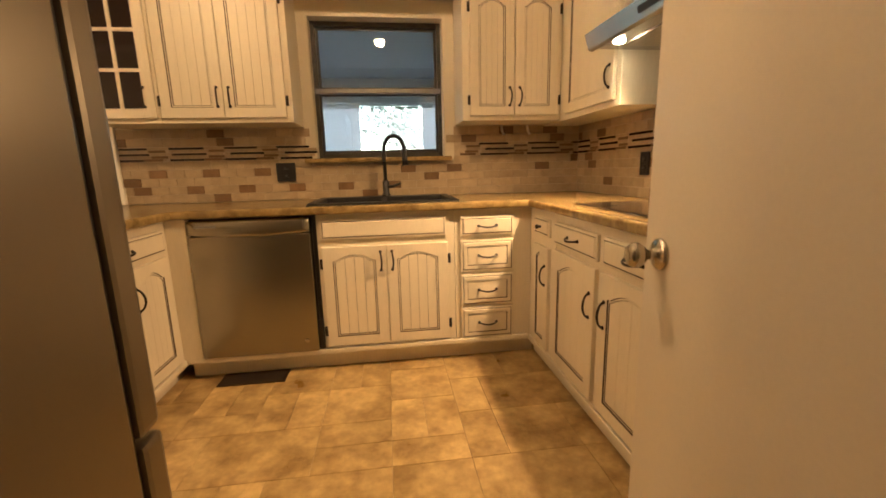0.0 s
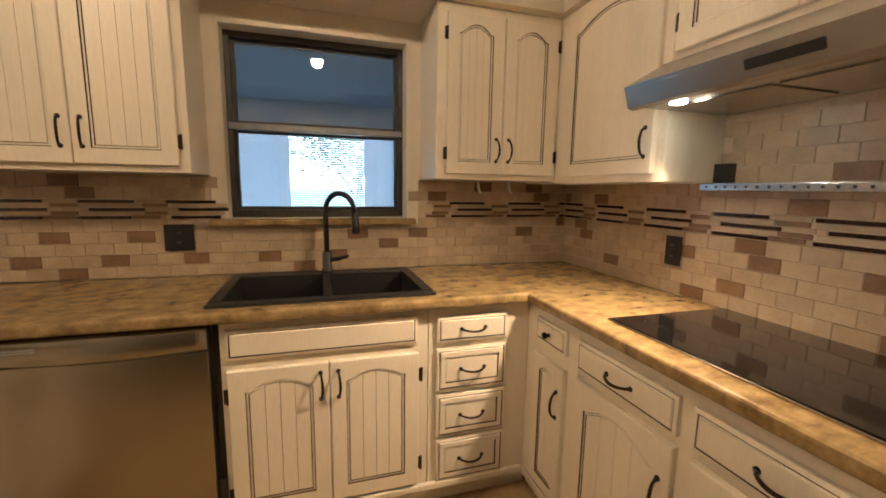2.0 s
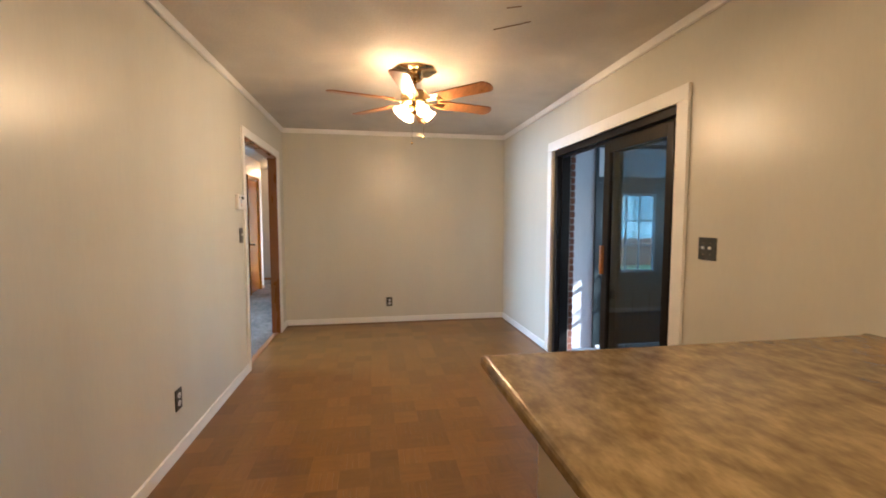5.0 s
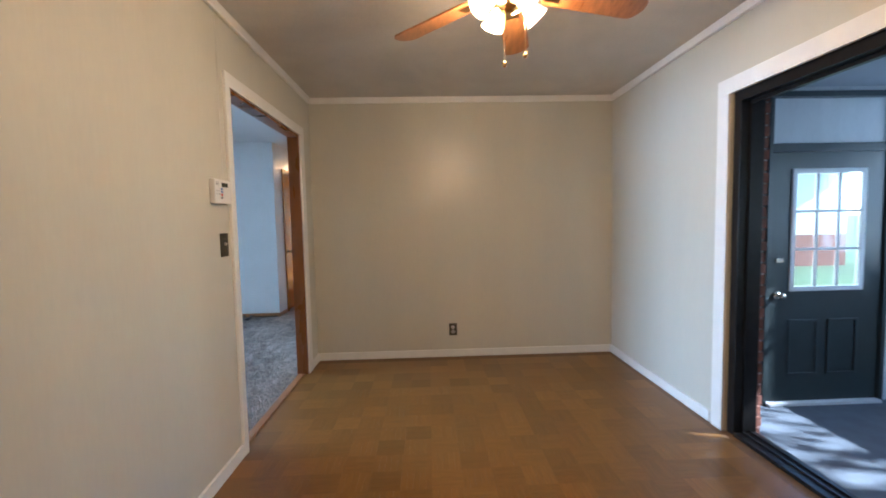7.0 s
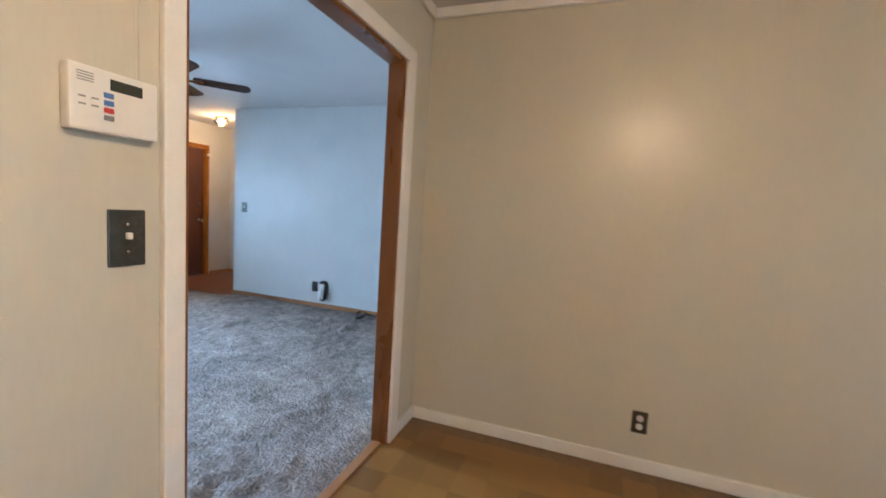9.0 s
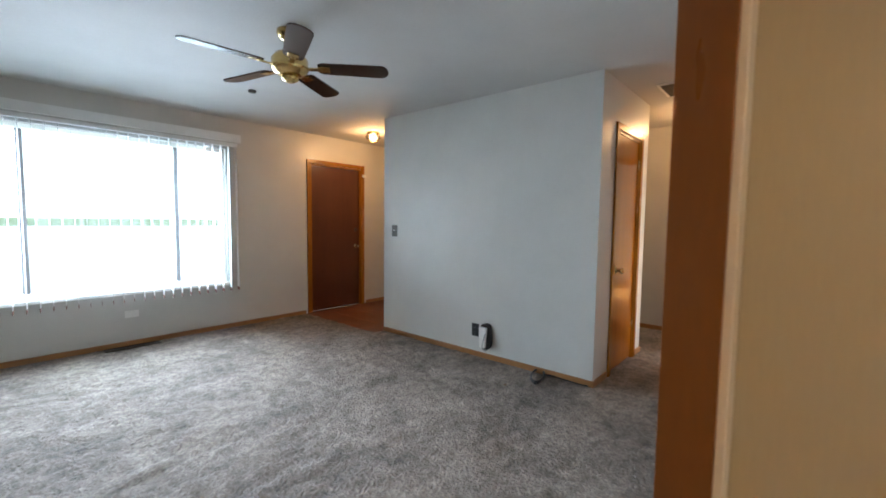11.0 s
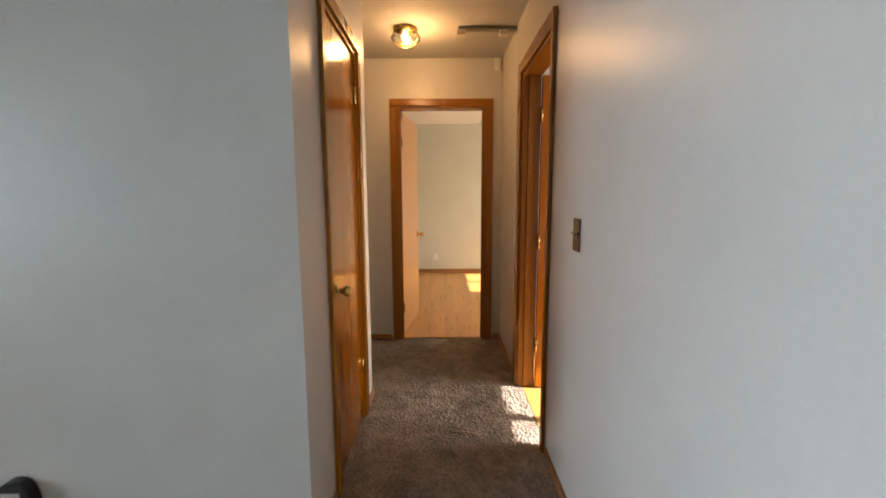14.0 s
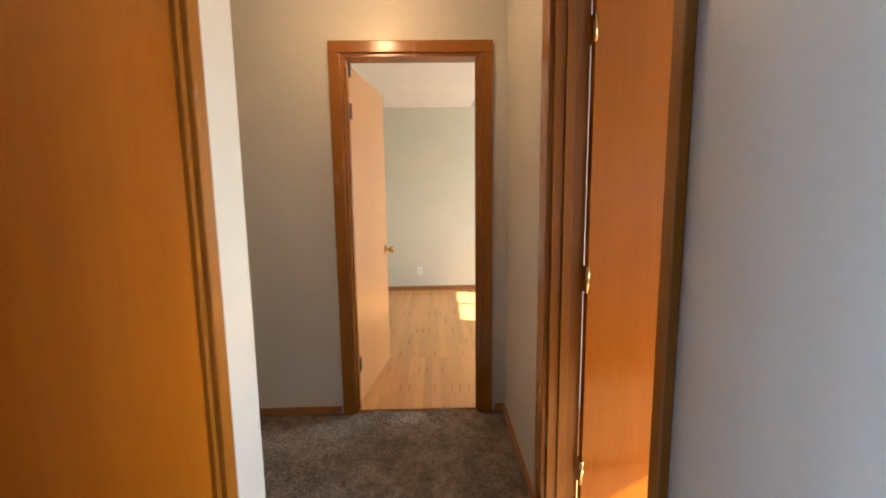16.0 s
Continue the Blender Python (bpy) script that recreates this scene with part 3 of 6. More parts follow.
strip("jamb_front_door", [(-7.70, -7.68, -7.84, -7.697, 0, 2.035), (-8.53, -8.51, -7.84, -7.697, 0, 2.035), (-8.51, -7.70, -7.84, -7.697, 2.015, 2.035)], WOOD_TRIM, "stained jamb of the front door", "trim", 0.002)
strip("threshold_front_door", [(-8.51, -7.70, -7.80, -7.69, 0, 0.014)], CHROME, "metal threshold of the front door", "threshold", 0.003)
strip("threshold_living_opening", [(-5.437, -4.253, -2.85, -2.80, -0.003, 0.007)], BASE_WOOD, "worn wooden edge strip between parquet and carpet", "threshold", 0.003)
strip("corner_trim", [(-1.185, -1.115, -0.012, 0.034, 0.917, 2.43), (-1.195, -1.105, -0.022, 0.034, 0.917, 1.02)], TRIM, "white painted corner moulding at the backsplash end", "trim", 0.004)


# ---- kitchen cabinets ----
def arched(u0, u1, v0, v1, rise, n=14):
    """An outline with a cathedral-arched top, from the bottom left round to the right."""
    pts = [(u0, v0), (u1, v0), (u1, v1 - rise)]
    for i in range(1, n):
        s = i / n
        k = min(1.0, max(0.0, (s - 0.06) / 0.88))
        pts.append((u1 + (u0 - u1) * s, v1 - rise + rise * (math.sin(math.pi * k) ** 0.9 if 0 < k < 1 else 0)))
    pts.append((u0, v1 - rise))
    return pts


def shrink(pts, d, u0, u1, v0):
    """The same outline drawn in by d."""
    out = []
    for u, v in pts:
        out.append((u + (d if u < u0 + 1e-4 else -d if u > u1 - 1e-4 else 0), v + (d if v < v0 + 1e-4 else -d)))
    return out


def door_mesh(w, h, rise=0.04, frame=0.055, planks=0, thick=0.019):
    """A cabinet door: bevelled slab, glazed groove, recessed panel, boarded where planks is set. Materials: paint, glaze."""
    bm = bmesh.new()
    u0, u1, v0, v1 = frame, w - frame, frame, h - frame * 0.8
    inner = arched(u0, u1, v0, v1, rise) if rise else [(u0, v0), (u1, v0), (u1, v1), (u0, v1)]
    outer = []
    for u, v in inner:
        if rise and v >= v1 - rise - 1e-6:
            outer.append((0 if u <= u0 + 1e-6 else w if u >= u1 - 1e-6 else u, h if u0 + 1e-6 < u < u1 - 1e-6 else v))
        else:
            outer.append((0 if u <= u0 + 1e-6 else w, 0 if v <= v0 + 1e-6 else h))
    if rise:
        # corners of the slab's top
        inner.insert(3, inner[2]); outer.insert(3, (w, h))
        inner.append(inner[-1]); outer.insert(len(outer) - 1, (0, h)); inner[-2], inner[-1] = inner[-1], inner[-2]
    lines = [shrink(inner, d, u0, u1, v0) for d in (0.0, 0.0026, 0.010, 0.012)]
    rows = [([(min(max(u, 0.003), w - 0.003), min(max(v, 0.003), h - 0.003)) for u, v in outer], thick),
            (lines[0], thick), (lines[1], thick - 0.005), (lines[2], thick - 0.003), (lines[3], thick - 0.007)]
    rows = [(outer, 0.0), (outer, thick - 0.003)] + rows
    rings = [[bm.verts.new((u, v, z)) for u, v in pts] for pts, z in rows]
    n = len(inner)
    for k, (a, b) in enumerate(zip(rings, rings[1:])):
        for i in range(n):
            j = (i + 1) % n
            try:
                f = bm.faces.new((a[i], a[j], b[j], b[i]))
                f.material_index = 1 if k in (3, 5) else 0
            except ValueError:
                pass
    bm.faces.new(rings[0][::-1])
    bm.faces.new(rings[-1]).material_index = 1 if planks else 0
    bmesh.ops.remove_doubles(bm, verts=bm.verts[:], dist=1e-5)
    return bm


def board_mesh(w, h, rise, frame, planks, i, gap, thick=0.019):
    """Board number i of a door's boarded panel, its top cut to the arch."""
    a0, a1, v0, v1 = frame + 0.0125, w - frame - 0.0125, frame + 0.0125, h - frame * 0.8 - 0.0125
    b0 = a0 + (a1 - a0) * i / planks + (gap / 2 if i else 0)
    b1 = a0 + (a1 - a0) * (i + 1) / planks - (gap / 2 if i < planks - 1 else 0)

    def crest(u):
        k = min(1.0, max(0.0, ((w - frame - u) / (w - 2 * frame) - 0.06) / 0.88))
        return v1 - rise + (rise * math.sin(math.pi * k) ** 0.9 if 0 < k < 1 else 0)
    bm = bmesh.new()
    outline = [(b0, v0), (b1, v0)] + [(b1 + (b0 - b1) * q / 6, crest(b1 + (b0 - b1) * q / 6)) for q in range(7)]
    lo = prism(bm, outline, thick - 0.0075, thick - 0.0052)
    for v in lo[len(outline):]:
        v.co.x += 0.0006 if v.co.x < (b0 + b1) / 2 else -0.0006
    return bm


def drawer_mesh(w, h, inset=0.0, thick=0.019):
    """A drawer front with a bevelled rim, a glaze line and, where inset is set, a framed field."""
    bm = bmesh.new()
    lines = [(0, 0.0), (0, thick - 0.006), (0.010, thick - 0.003), (0.0135, thick - 0.005), (0.0165, thick)]
    if inset:
        lines += [(inset, thick), (inset + 0.003, thick - 0.006), (inset + 0.008, thick - 0.005)]
    rings = [[bm.verts.new((u, v, z)) for u, v in ((d, d), (w - d, d), (w - d, h - d), (d, h - d))] for d, z in lines]
    for k, (a, b) in enumerate(zip(rings, rings[1:])):
        for i in range(4):
            f = bm.faces.new((a[i], a[(i + 1) % 4], b[(i + 1) % 4], b[i]))
            f.material_index = 1 if k in (2, 5) else 0
    bm.faces.new(rings[0][::-1])
    bm.faces.new(rings[-1])
    return bm


def pull_mesh(length=0.10, out=0.026):
    """A bow pull along u, with flattened feet."""
    bm = bmesh.new()
    pts, rad = [], []
    for i in range(13):
        s = i / 12
        pts.append((length * (s - 0.5), -0.006 * math.sin(math.pi * s), 0.003 + out * math.sin(math.pi * s) ** 0.55 if 0 < s < 1 else 0.003))
        rad.append(0.0058 if i in (0, 12) else 0.0038 + 0.0012 * math.sin(math.pi * s))
    tube(bm, pts, rad, 8)
    for s in (-0.5, 0.5):
        lathe(bm, [(0.0085, 0), (0.0085, 0.003), (0.005, 0.006)], pose(length * s, 0, 0), 10)
    return bm


def knob_mesh(r=0.013):
    bm = bmesh.new()
    lathe(bm, [(0.008, 0), (0.006, 0.012), (r, 0.018), (r * 0.9, 0.027), (r * 0.4, 0.030)], None, 12)
    return bm


def hinge_mesh():
    bm = bmesh.new()
    box(bm, -0.007, 0.007, -0.026, 0.026, 0, 0.004, 0.0015)
    tube(bm, [(0.005, -0.028, 0.005), (0.005, 0.028, 0.005)], 0.005, 8)
    return bm


def add_door(cab, m, u, v, w, h, pull=None, hinge=None, rise=0.04, planks=0, frame=0.055, gap=0.0012):
    """A door on a cabinet face, with its pull (side, height) upright and its hinges on the given side."""
    d = part("door", door_mesh(w, h, rise, frame, planks), (CREAM, GLAZE), cab, m=m @ pose(u, v, 0.001))
    for i in range(planks):
        part("board", board_mesh(w, h, rise, frame, planks, i, gap), CREAM, d, m=m @ pose(u, v, 0.001))
    if pull:
        part("handle", pull_mesh(), BRONZE, d, "dark bronze bow handle", m=m @ pose(u + pull[0], v + pull[1], 0.020, 0, 0, 90))
    if hinge is not None:
        for hv in (0.09, h - 0.09):
            part("hinge", hinge_mesh(), BRONZE, d, "dark bronze hinge", m=m @ pose(u + (-0.006 if hinge == "l" else w + 0.006), v + hv, 0.012))
    return d


def add_drawer(cab, m, u, v, w, h, inset=0.0, knob=False, handle=True):
    d = part("drawer", drawer_mesh(w, h, inset), (CREAM, GLAZE), cab, m=m @ pose(u, v, 0.001))
    if handle:
        bmk = knob_mesh() if knob else pull_mesh()
        part("knob" if knob else "handle", bmk, BRONZE, d, "dark bronze knob" if knob else "dark bronze bow handle", m=m @ pose(u + w / 2, v + h / 2, 0.019))
    return d


def carcass(cab, boxes, name="body"):
    bm = bmesh.new()
    for b in boxes:
        box(bm, *b, bevel=0.003)
    return part(name, bm, CREAM, cab)


# sink base: doors, false front, drawer stack
sink_face = face_to(0, -0.612, 0, "-y")
cab = thing("sink_cabinet", (0.5, -0.3, 0), "cream antiqued sink base cabinet with two arched boarded doors", "cabinet", "kitchen base cabinets")
carcass(cab, [(0.128, 0.86, -0.588, 0.010, 0.10, 0.70), (0.128, 0.86, -0.612, -0.589, 0.10, 0.872)])
bm = bmesh.new()
box(bm, -0.59, 1.33, -0.565, -0.545, 0, 0.10)
part("toe_kick", bm, CREAM, cab)
bm = bmesh.new()
box(bm, -0.55, 1.285, -0.632, -0.613, 0.10, 0.128, 0.005)
part("bottom_rail", bm, CREAM, cab)
add_drawer(cab, sink_face, 0.148, 0.737, 0.667, 0.106, handle=False)
add_door(cab, sink_face, 0.147, 0.142, 0.335, 0.556, (0.335 - 0.028, 0.47), "l", 0.035, 4)
add_door(cab, sink_face, 0.488, 0.142, 0.332, 0.556, (0.028, 0.47), "r", 0.035, 4)
cab = thing("drawer_cabinet", (1.05, -0.3, 0), "cream antiqued base cabinet with four drawers", "cabinet", "kitchen base cabinets")
carcass(cab, [(0.862, 1.30, -0.612, 0.010, 0.10, 0.872)])
for v, h, ins in ((0.727, 0.104, 0), (0.523, 0.178, 0.035), (0.325, 0.180, 0.035), (0.128, 0.185, 0.035)):
    add_drawer(cab, sink_face, 0.895, v, 0.298, h, ins)

# base cabinets under the cooktop
range_face = face_to(1.302, 0, 0, "-x")
cab = thing("narrow_cabinet", (1.58, -0.8, 0), "narrow cream base cabinet with one drawer and a tall door", "cabinet", "kitchen base cabinets")
carcass(cab, [(1.302, 1.862, -0.965, -0.01, 0.10, 0.872)])
add_drawer(cab, range_face, 0.70, 0.742, 0.205, 0.090, knob=True)
add_door(cab, range_face, 0.70, 0.142, 0.205, 0.545, (0.205 - 0.035, 0.40), None, 0.02, 2, 0.045)
cab = thing("cooktop_cabinet", (1.58, -1.4, 0), "cream base cabinet below the cooktop with drawers and boarded doors", "cabinet", "kitchen base cabinets")
carcass(cab, [(1.302, 1.862, -1.87, -0.967, 0.10, 0.872)])
for u in (0.975, 1.425):
    add_drawer(cab, range_face, u, 0.727, 0.405, 0.105)
add_door(cab, range_face, 0.975, 0.142, 0.405, 0.556, (0.405 - 0.035, 0.40), None, 0.045, 4)
add_door(cab, range_face, 1.425, 0.142, 0.405, 0.556, (0.035, 0.40), None, 0.045, 4)
cab = thing("end_cabinet", (1.58, -2.05, 0), "plain cream base cabinet at the counter end", "cabinet", "kitchen base cabinets")
carcass(cab, [(1.302, 1.862, -2.19, -1.872, 0.10, 0.872)])
add_drawer(cab, range_face, 1.885, 0.727, 0.29, 0.105)
add_door(cab, range_face, 1.885, 0.142, 0.29, 0.556, (0.035, 0.40), None, 0.035, 4)
bm = bmesh.new()
box(bm, 1.345, 1.365, -2.19, -0.567, 0, 0.10)
part("toe_kick", bm, CREAM, cab)
bm = bmesh.new()
box(bm, 1.283, 1.301, -2.19, -0.634, 0.10, 0.128, 0.005)
part("bottom_rail", bm, CREAM, cab)

# peninsula
pen_face = face_to(-0.602, 0, 0, "+x")
cab = thing("peninsula_cabinet", (-0.9, -0.7, 0), "cream peninsula cabinet with one wide drawer and two arched doors", "cabinet", "kitchen base cabinets")
carcass(cab, [(-1.222, -0.602, -1.345, -0.004, 0.10, 0.872)])
bm = bmesh.new()
box(bm, -1.222, -0.66, -1.33, -0.02, 0, 0.10)
part("toe_kick", bm, CREAM, cab)
bm = bmesh.new()
box(bm, -0.601, -0.583, -1.345, -0.634, 0.10, 0.128, 0.005)
part("bottom_rail", bm, CREAM, cab)
bm = bmesh.new()
box(bm, -1.236, -0.600, -1.352, -1.3455, 0.0, 0.872, 0.002)
part("end_panel", bm, DOOR_WHITE, cab, "plain grey-cream end panel")
add_drawer(cab, pen_face, -1.31, 0.722, 0.635, 0.106)
add_door(cab, pen_face, -1.31, 0.142, 0.315, 0.556, (0.315 - 0.028, 0.42), "l", 0.045, 4, gap=0.0005)
add_door(cab, pen_face, -0.990, 0.142, 0.315, 0.556, (0.028, 0.42), None, 0.045, 4, gap=0.0005)
bm = bmesh.new()
box(bm, -0.601, -0.503, -0.630, -0.012, 0.10, 0.872, 0.003)
part("filler_stile", bm, CREAM, cab)

# wall cabinets
up_face = face_to(0, -0.284, 0, "-y")


def wall_cabinet(label, x0, x1, y0, y1, z0=1.372, z1=2.128):
    c = thing("wall_cabinet", ((x0 + x1) / 2, (y0 + y1) / 2, z0), label, "cabinet", "kitchen wall cabinets")
    carcass(c, [(x0, x1, y0, y1, z0, z1)])
    return c


cab = wall_cabinet("cream wall cabinet with an arched glazed door", -1.055, -0.702, -0.284, 0.010)
bm = bmesh.new()
w, h = 0.335, 0.708
gu0, gu1, gv0, gv1 = 0.055, w - 0.055, 0.052, h - 0.07
for b in ((0, gu0, 0, h), (gu1, w, 0, h), (gu0, gu1, 0, gv0)):
    box(bm, b[0], b[1], b[2], b[3], 0, 0.019, 0.003)
arch = [(gu0, h), (gu0, gv1 - 0.05)] + [(gu0 + (gu1 - gu0) * i / 14, gv1 - 0.05 + 0.05 * math.sin(math.pi * i / 14) ** 0.8) for i in range(1, 14)] + [(gu1, gv1 - 0.05), (gu1, h)]
prism(bm, arch, 0.0, 0.0185)
box(bm, (gu0 + gu1) / 2 - 0.009, (gu0 + gu1) / 2 + 0.009, gv0, gv1, 0.004, 0.017, 0.002)
for v in (1.645, 1.845):
    box(bm, gu0, gu1, v - 1.397 - 0.009, v - 1.397 + 0.009, 0.004, 0.0165, 0.002)
mg = up_face @ pose(-1.05, 1.397, 0.001)
gd = part("glass_door", bm, CREAM, cab, "cream arched frame with six panes", m=mg)
for i in range(2):
    for lo, hi in ((gv0, 0.239), (0.257, 0.439), (0.457, gv1 - 0.012)):
        a = gu0 if i == 0 else (gu0 + gu1) / 2 + 0.009
        bm = bmesh.new()
        box(bm, a, a + (gu1 - gu0) / 2 - 0.009, lo, hi, 0.006, 0.009)
        part("pane", bm, PANE_CABINET, gd, "dark glass pane", m=mg)
part("handle", pull_mesh(), BRONZE, gd, "dark bronze bow handle", m=mg @ pose(w - 0.05, 0.11, 0.02, 0, 0, 90))
cab = wall_cabinet("cream antiqued wall cabinet with two arched doors", -0.700, 0.0, -0.284, 0.010)
add_door(cab, up_face, -0.69, 1.397, 0.326, 0.708, (0.326 - 0.03, 0.11), "l", 0.04, 4, gap=0.0003)
add_door(cab, up_face, -0.36, 1.397, 0.326, 0.708, (0.03, 0.11), "r", 0.04, 4, gap=0.0003)
cab = wall_cabinet("cream antiqued wall cabinet with two narrow arched doors", 0.978, 1.59, -0.284, 0.010)
add_door(cab, up_face, 1.020, 1.397, 0.27, 0.690, (0.27 - 0.028, 0.11), "l", 0.04, 4, gap=0.0003)
add_door(cab, up_face, 1.296, 1.397, 0.27, 0.690, (0.028, 0.11), "r", 0.04, 4, gap=0.0003)
east_face = face_to(1.592, 0, 0, "-x")
cab = wall_cabinet("cream antiqued corner wall cabinet with one wide door", 1.592, 1.862, -0.958, 0.0095, 1.362)
add_door(cab, east_face, 0.385, 1.392, 0.535, 0.700, (0.535 - 0.035, 0.11), None, 0.045, 4, gap=0.0003)
cab = wall_cabinet("short cream wall cabinet above the range hood", 1.592, 1.862, -1.72, -0.960, 1.745)
add_door(cab, east_face, 0.985, 1.775, 0.355, 0.32, None, "l", 0.0, 0)
add_door(cab, east_face, 1.345, 1.775, 0.355, 0.32, None, "r", 0.0, 0)
cab = wall_cabinet("cream wall cabinet beyond the range hood", 1.592, 1.862, -2.19, -1.722, 1.362)
add_door(cab, east_face, 1.74, 1.392, 0.43, 0.700, (0.035, 0.11), None, 0.045, 4, gap=0.0003)

# countertop: one continuous sheet with a sink cut-out and a rolled edge
xs = [-1.62, -1.12, -0.548, 0.115, 0.865, 1.266, 1.350, 1.82, 1.852]
ys = [-2.2, -1.795, -1.375, -1.035, -0.660, -0.560, -0.075, 0.0, 0.034]
bm = bmesh.new()
vd = {}


def cv(i, j):
    if (i, j) not in vd:
        vd[i, j] = bm.verts.new((xs[i], ys[j], 0.915))
    return vd[i, j]


tops = []
for i in range(len(xs) - 1):
    for j in range(len(ys) - 1):
        cx, cy = (xs[i] + xs[i + 1]) / 2, (ys[j] + ys[j + 1]) / 2
        inside = (cx < -0.548 and cy > -1.375) or cy > -0.66 or cx > 1.266
        hole = 0.115 < cx < 0.865 and -0.56 < cy < -0.075
        if inside and not hole and not (cy > 0 and cx > -1.12):
            tops.append(bm.faces.new((cv(i, j), cv(i + 1, j), cv(i + 1, j + 1), cv(i, j + 1))))
ex = bmesh.ops.extrude_face_region(bm, geom=tops)
low = [g for g in ex["geom"] if isinstance(g, bmesh.types.BMVert)]
bmesh.ops.translate(bm, vec=(0, 0, -0.041), verts=low)
bm.edges.ensure_lookup_table()


def front(e):
    (a, b) = e.verts
    if abs(a.co.z - b.co.z) > 1e-4 or len(e.link_faces) != 2 or abs(e.link_faces[0].normal.z) + abs(e.link_faces[1].normal.z) > 1.5:
        return False
    c = (a.co + b.co) / 2
    return c.y < -0.01 and c.x < 1.85 and not (0.1 < c.x < 0.88 and -0.57 < c.y < -0.07)


bmesh.ops.recalc_face_normals(bm, faces=bm.faces[:])
bmesh.ops.bevel(bm, geom=[e for e in bm.edges if front(e)], offset=0.014, segments=3, profile=0.5, affect='EDGES')
whole("countertop", bm, COUNTER, "mottled brown laminate countertop with a rolled edge", "countertop")
bm = bmesh.new()
box(bm, -0.005, 0.945, -0.055, 0.125, 1.147, 1.174, 0.006)
whole("window_ledge", bm, COUNTER, "mottled brown laminate ledge below the kitchen window", "window sill")

# sink
sink = thing("kitchen_sink", (0.49, -0.32, 0.74), "black composite double-bowl drop-in sink", "sink")
bm = bmesh.new()
for b in ((0.083, 0.897, -0.598, -0.548), (0.083, 0.897, -0.130, -0.050), (0.083, 0.128, -0.548, -0.130), (0.852, 0.897, -0.548, -0.130), (0.475, 0.505, -0.548, -0.130)):
    box(bm, b[0], b[1], b[2], b[3], 0.905, 0.926, 0.005)
part("rim", bm, SINK, sink)
for x0, x1 in ((0.128, 0.475), (0.505, 0.852)):
    bm = bmesh.new()
    box(bm, x0, x1, -0.548, -0.130, 0.735, 0.745)
    for b in ((x0 - 0.006, x0, -0.548, -0.130), (x1, x1 + 0.006, -0.548, -0.130), (x0, x1, -0.554, -0.548), (x0, x1, -0.130, -0.124)):
        box(bm, *b, 0.735, 0.912)
    lathe(bm, [(0.04, 0.746), (0.035, 0.749), (0.015, 0.747)], pose((x0 + x1) / 2, -0.34, 0), 14)
    part("bowl", bm, SINK, sink)
faucet = thing("faucet", (0.50, -0.09, 0.926), "matte black gooseneck pull-down faucet", "faucet")
bm = bmesh.new()
lathe(bm, [(0.030, 0.0), (0.028, 0.010), (0.021, 0.016), (0.022, 0.09), (0.016, 0.10)], pose(0.50, -0.09, 0.926), 16)
part("base", bm, BLACK, faucet)
bm = bmesh.new()
arc = [(0.50, -0.09, 1.02), (0.498, -0.09, 1.10), (0.496, -0.092, 1.20)]
arc += [(0.496 + 0.062 * (1 - math.cos(a)), -0.092 - 0.055 * (1 - math.cos(a)), 1.215 + 0.085 * math.sin(a)) for a in [math.pi * k / 10 for k in range(11)]]
tube(bm, arc, 0.0125, 10)
part("spout", bm, BLACK, faucet)
bm = bmesh.new()
tube(bm, [(0.621, -0.203, 1.22), (0.624, -0.205, 1.16), (0.627, -0.207, 1.12)], [0.013, 0.017, 0.019], 12)
part("spray_head", bm, BLACK, faucet)
bm = bmesh.new()
tube(bm, [(0.515, -0.10, 0.985), (0.55, -0.12, 0.99), (0.595, -0.14, 1.008)], [0.010, 0.009, 0.006], 8)
part("lever", bm, BLACK, faucet)

# dishwasher
dw = thing("dishwasher", (-0.19, -0.3, 0.1), "brushed stainless dishwasher with a pocket handle", "dishwasher")
bm = bmesh.new()
box(bm, -0.498, 0.104, -0.60, -0.02, 0.10, 0.868)
part("tub", bm, BLACK, dw)
bm = bmesh.new()
box(bm, -0.496, 0.098, -0.640, -0.602, 0.128, 0.782, 0.005)
part("front_panel", bm, STEEL, dw)
bm = bmesh.new()
n = 16
rows = []
for i in range(n + 1):
    x = -0.496 + 0.594 * i / n
    dip = 0.016 * math.sin(math.pi * i / n)
    rows.append([bm.verts.new((x, y, z)) for y, z in ((-0.603, 0.862), (-0.636, 0.862), (-0.641, 0.855), (-0.644, 0.800 - dip), (-0.640, 0.790 - dip), (-0.612, 0.786))])
for a, b in zip(rows, rows[1:]):
    for k in range(5):
        bm.faces.new((a[k], b[k], b[k + 1], a[k + 1])).smooth = k > 1
    bm.faces.new((a[5], b[5], b[0], a[0]))
bm.faces.new(rows[0])
bm.faces.new(rows[-1][::-1])
part("control_band", bm, STEEL, dw, "curved stainless pocket handle band")
bm = bmesh.new()
for z in (0.826, 0.834):
    box(bm, -0.455, -0.355, -0.6445, -0.6425, z, z + 0.004)
part("mark", bm, GREY_MARK, dw, "small grey marking bars")
bm = bmesh.new()
lathe(bm, [(0.014, 0), (0.014, 0.002), (0.010, 0.003)], face_to(0.038, -0.640, 0.19, "-y"), 16)
part("badge", bm, CHROME, dw, "round metal badge")
# Black boxes fill the gap between the dishwasher and the sink cabinet.
bm = bmesh.new()
box(bm, 0.106, 0.126, -0.60, -0.03, 0.13, 0.868)
box(bm, 0.104, 0.124, -0.622, -0.601, 0.13, 0.30)
part("side_gap", bm, BLACK, dw, "black strip in the side gap")

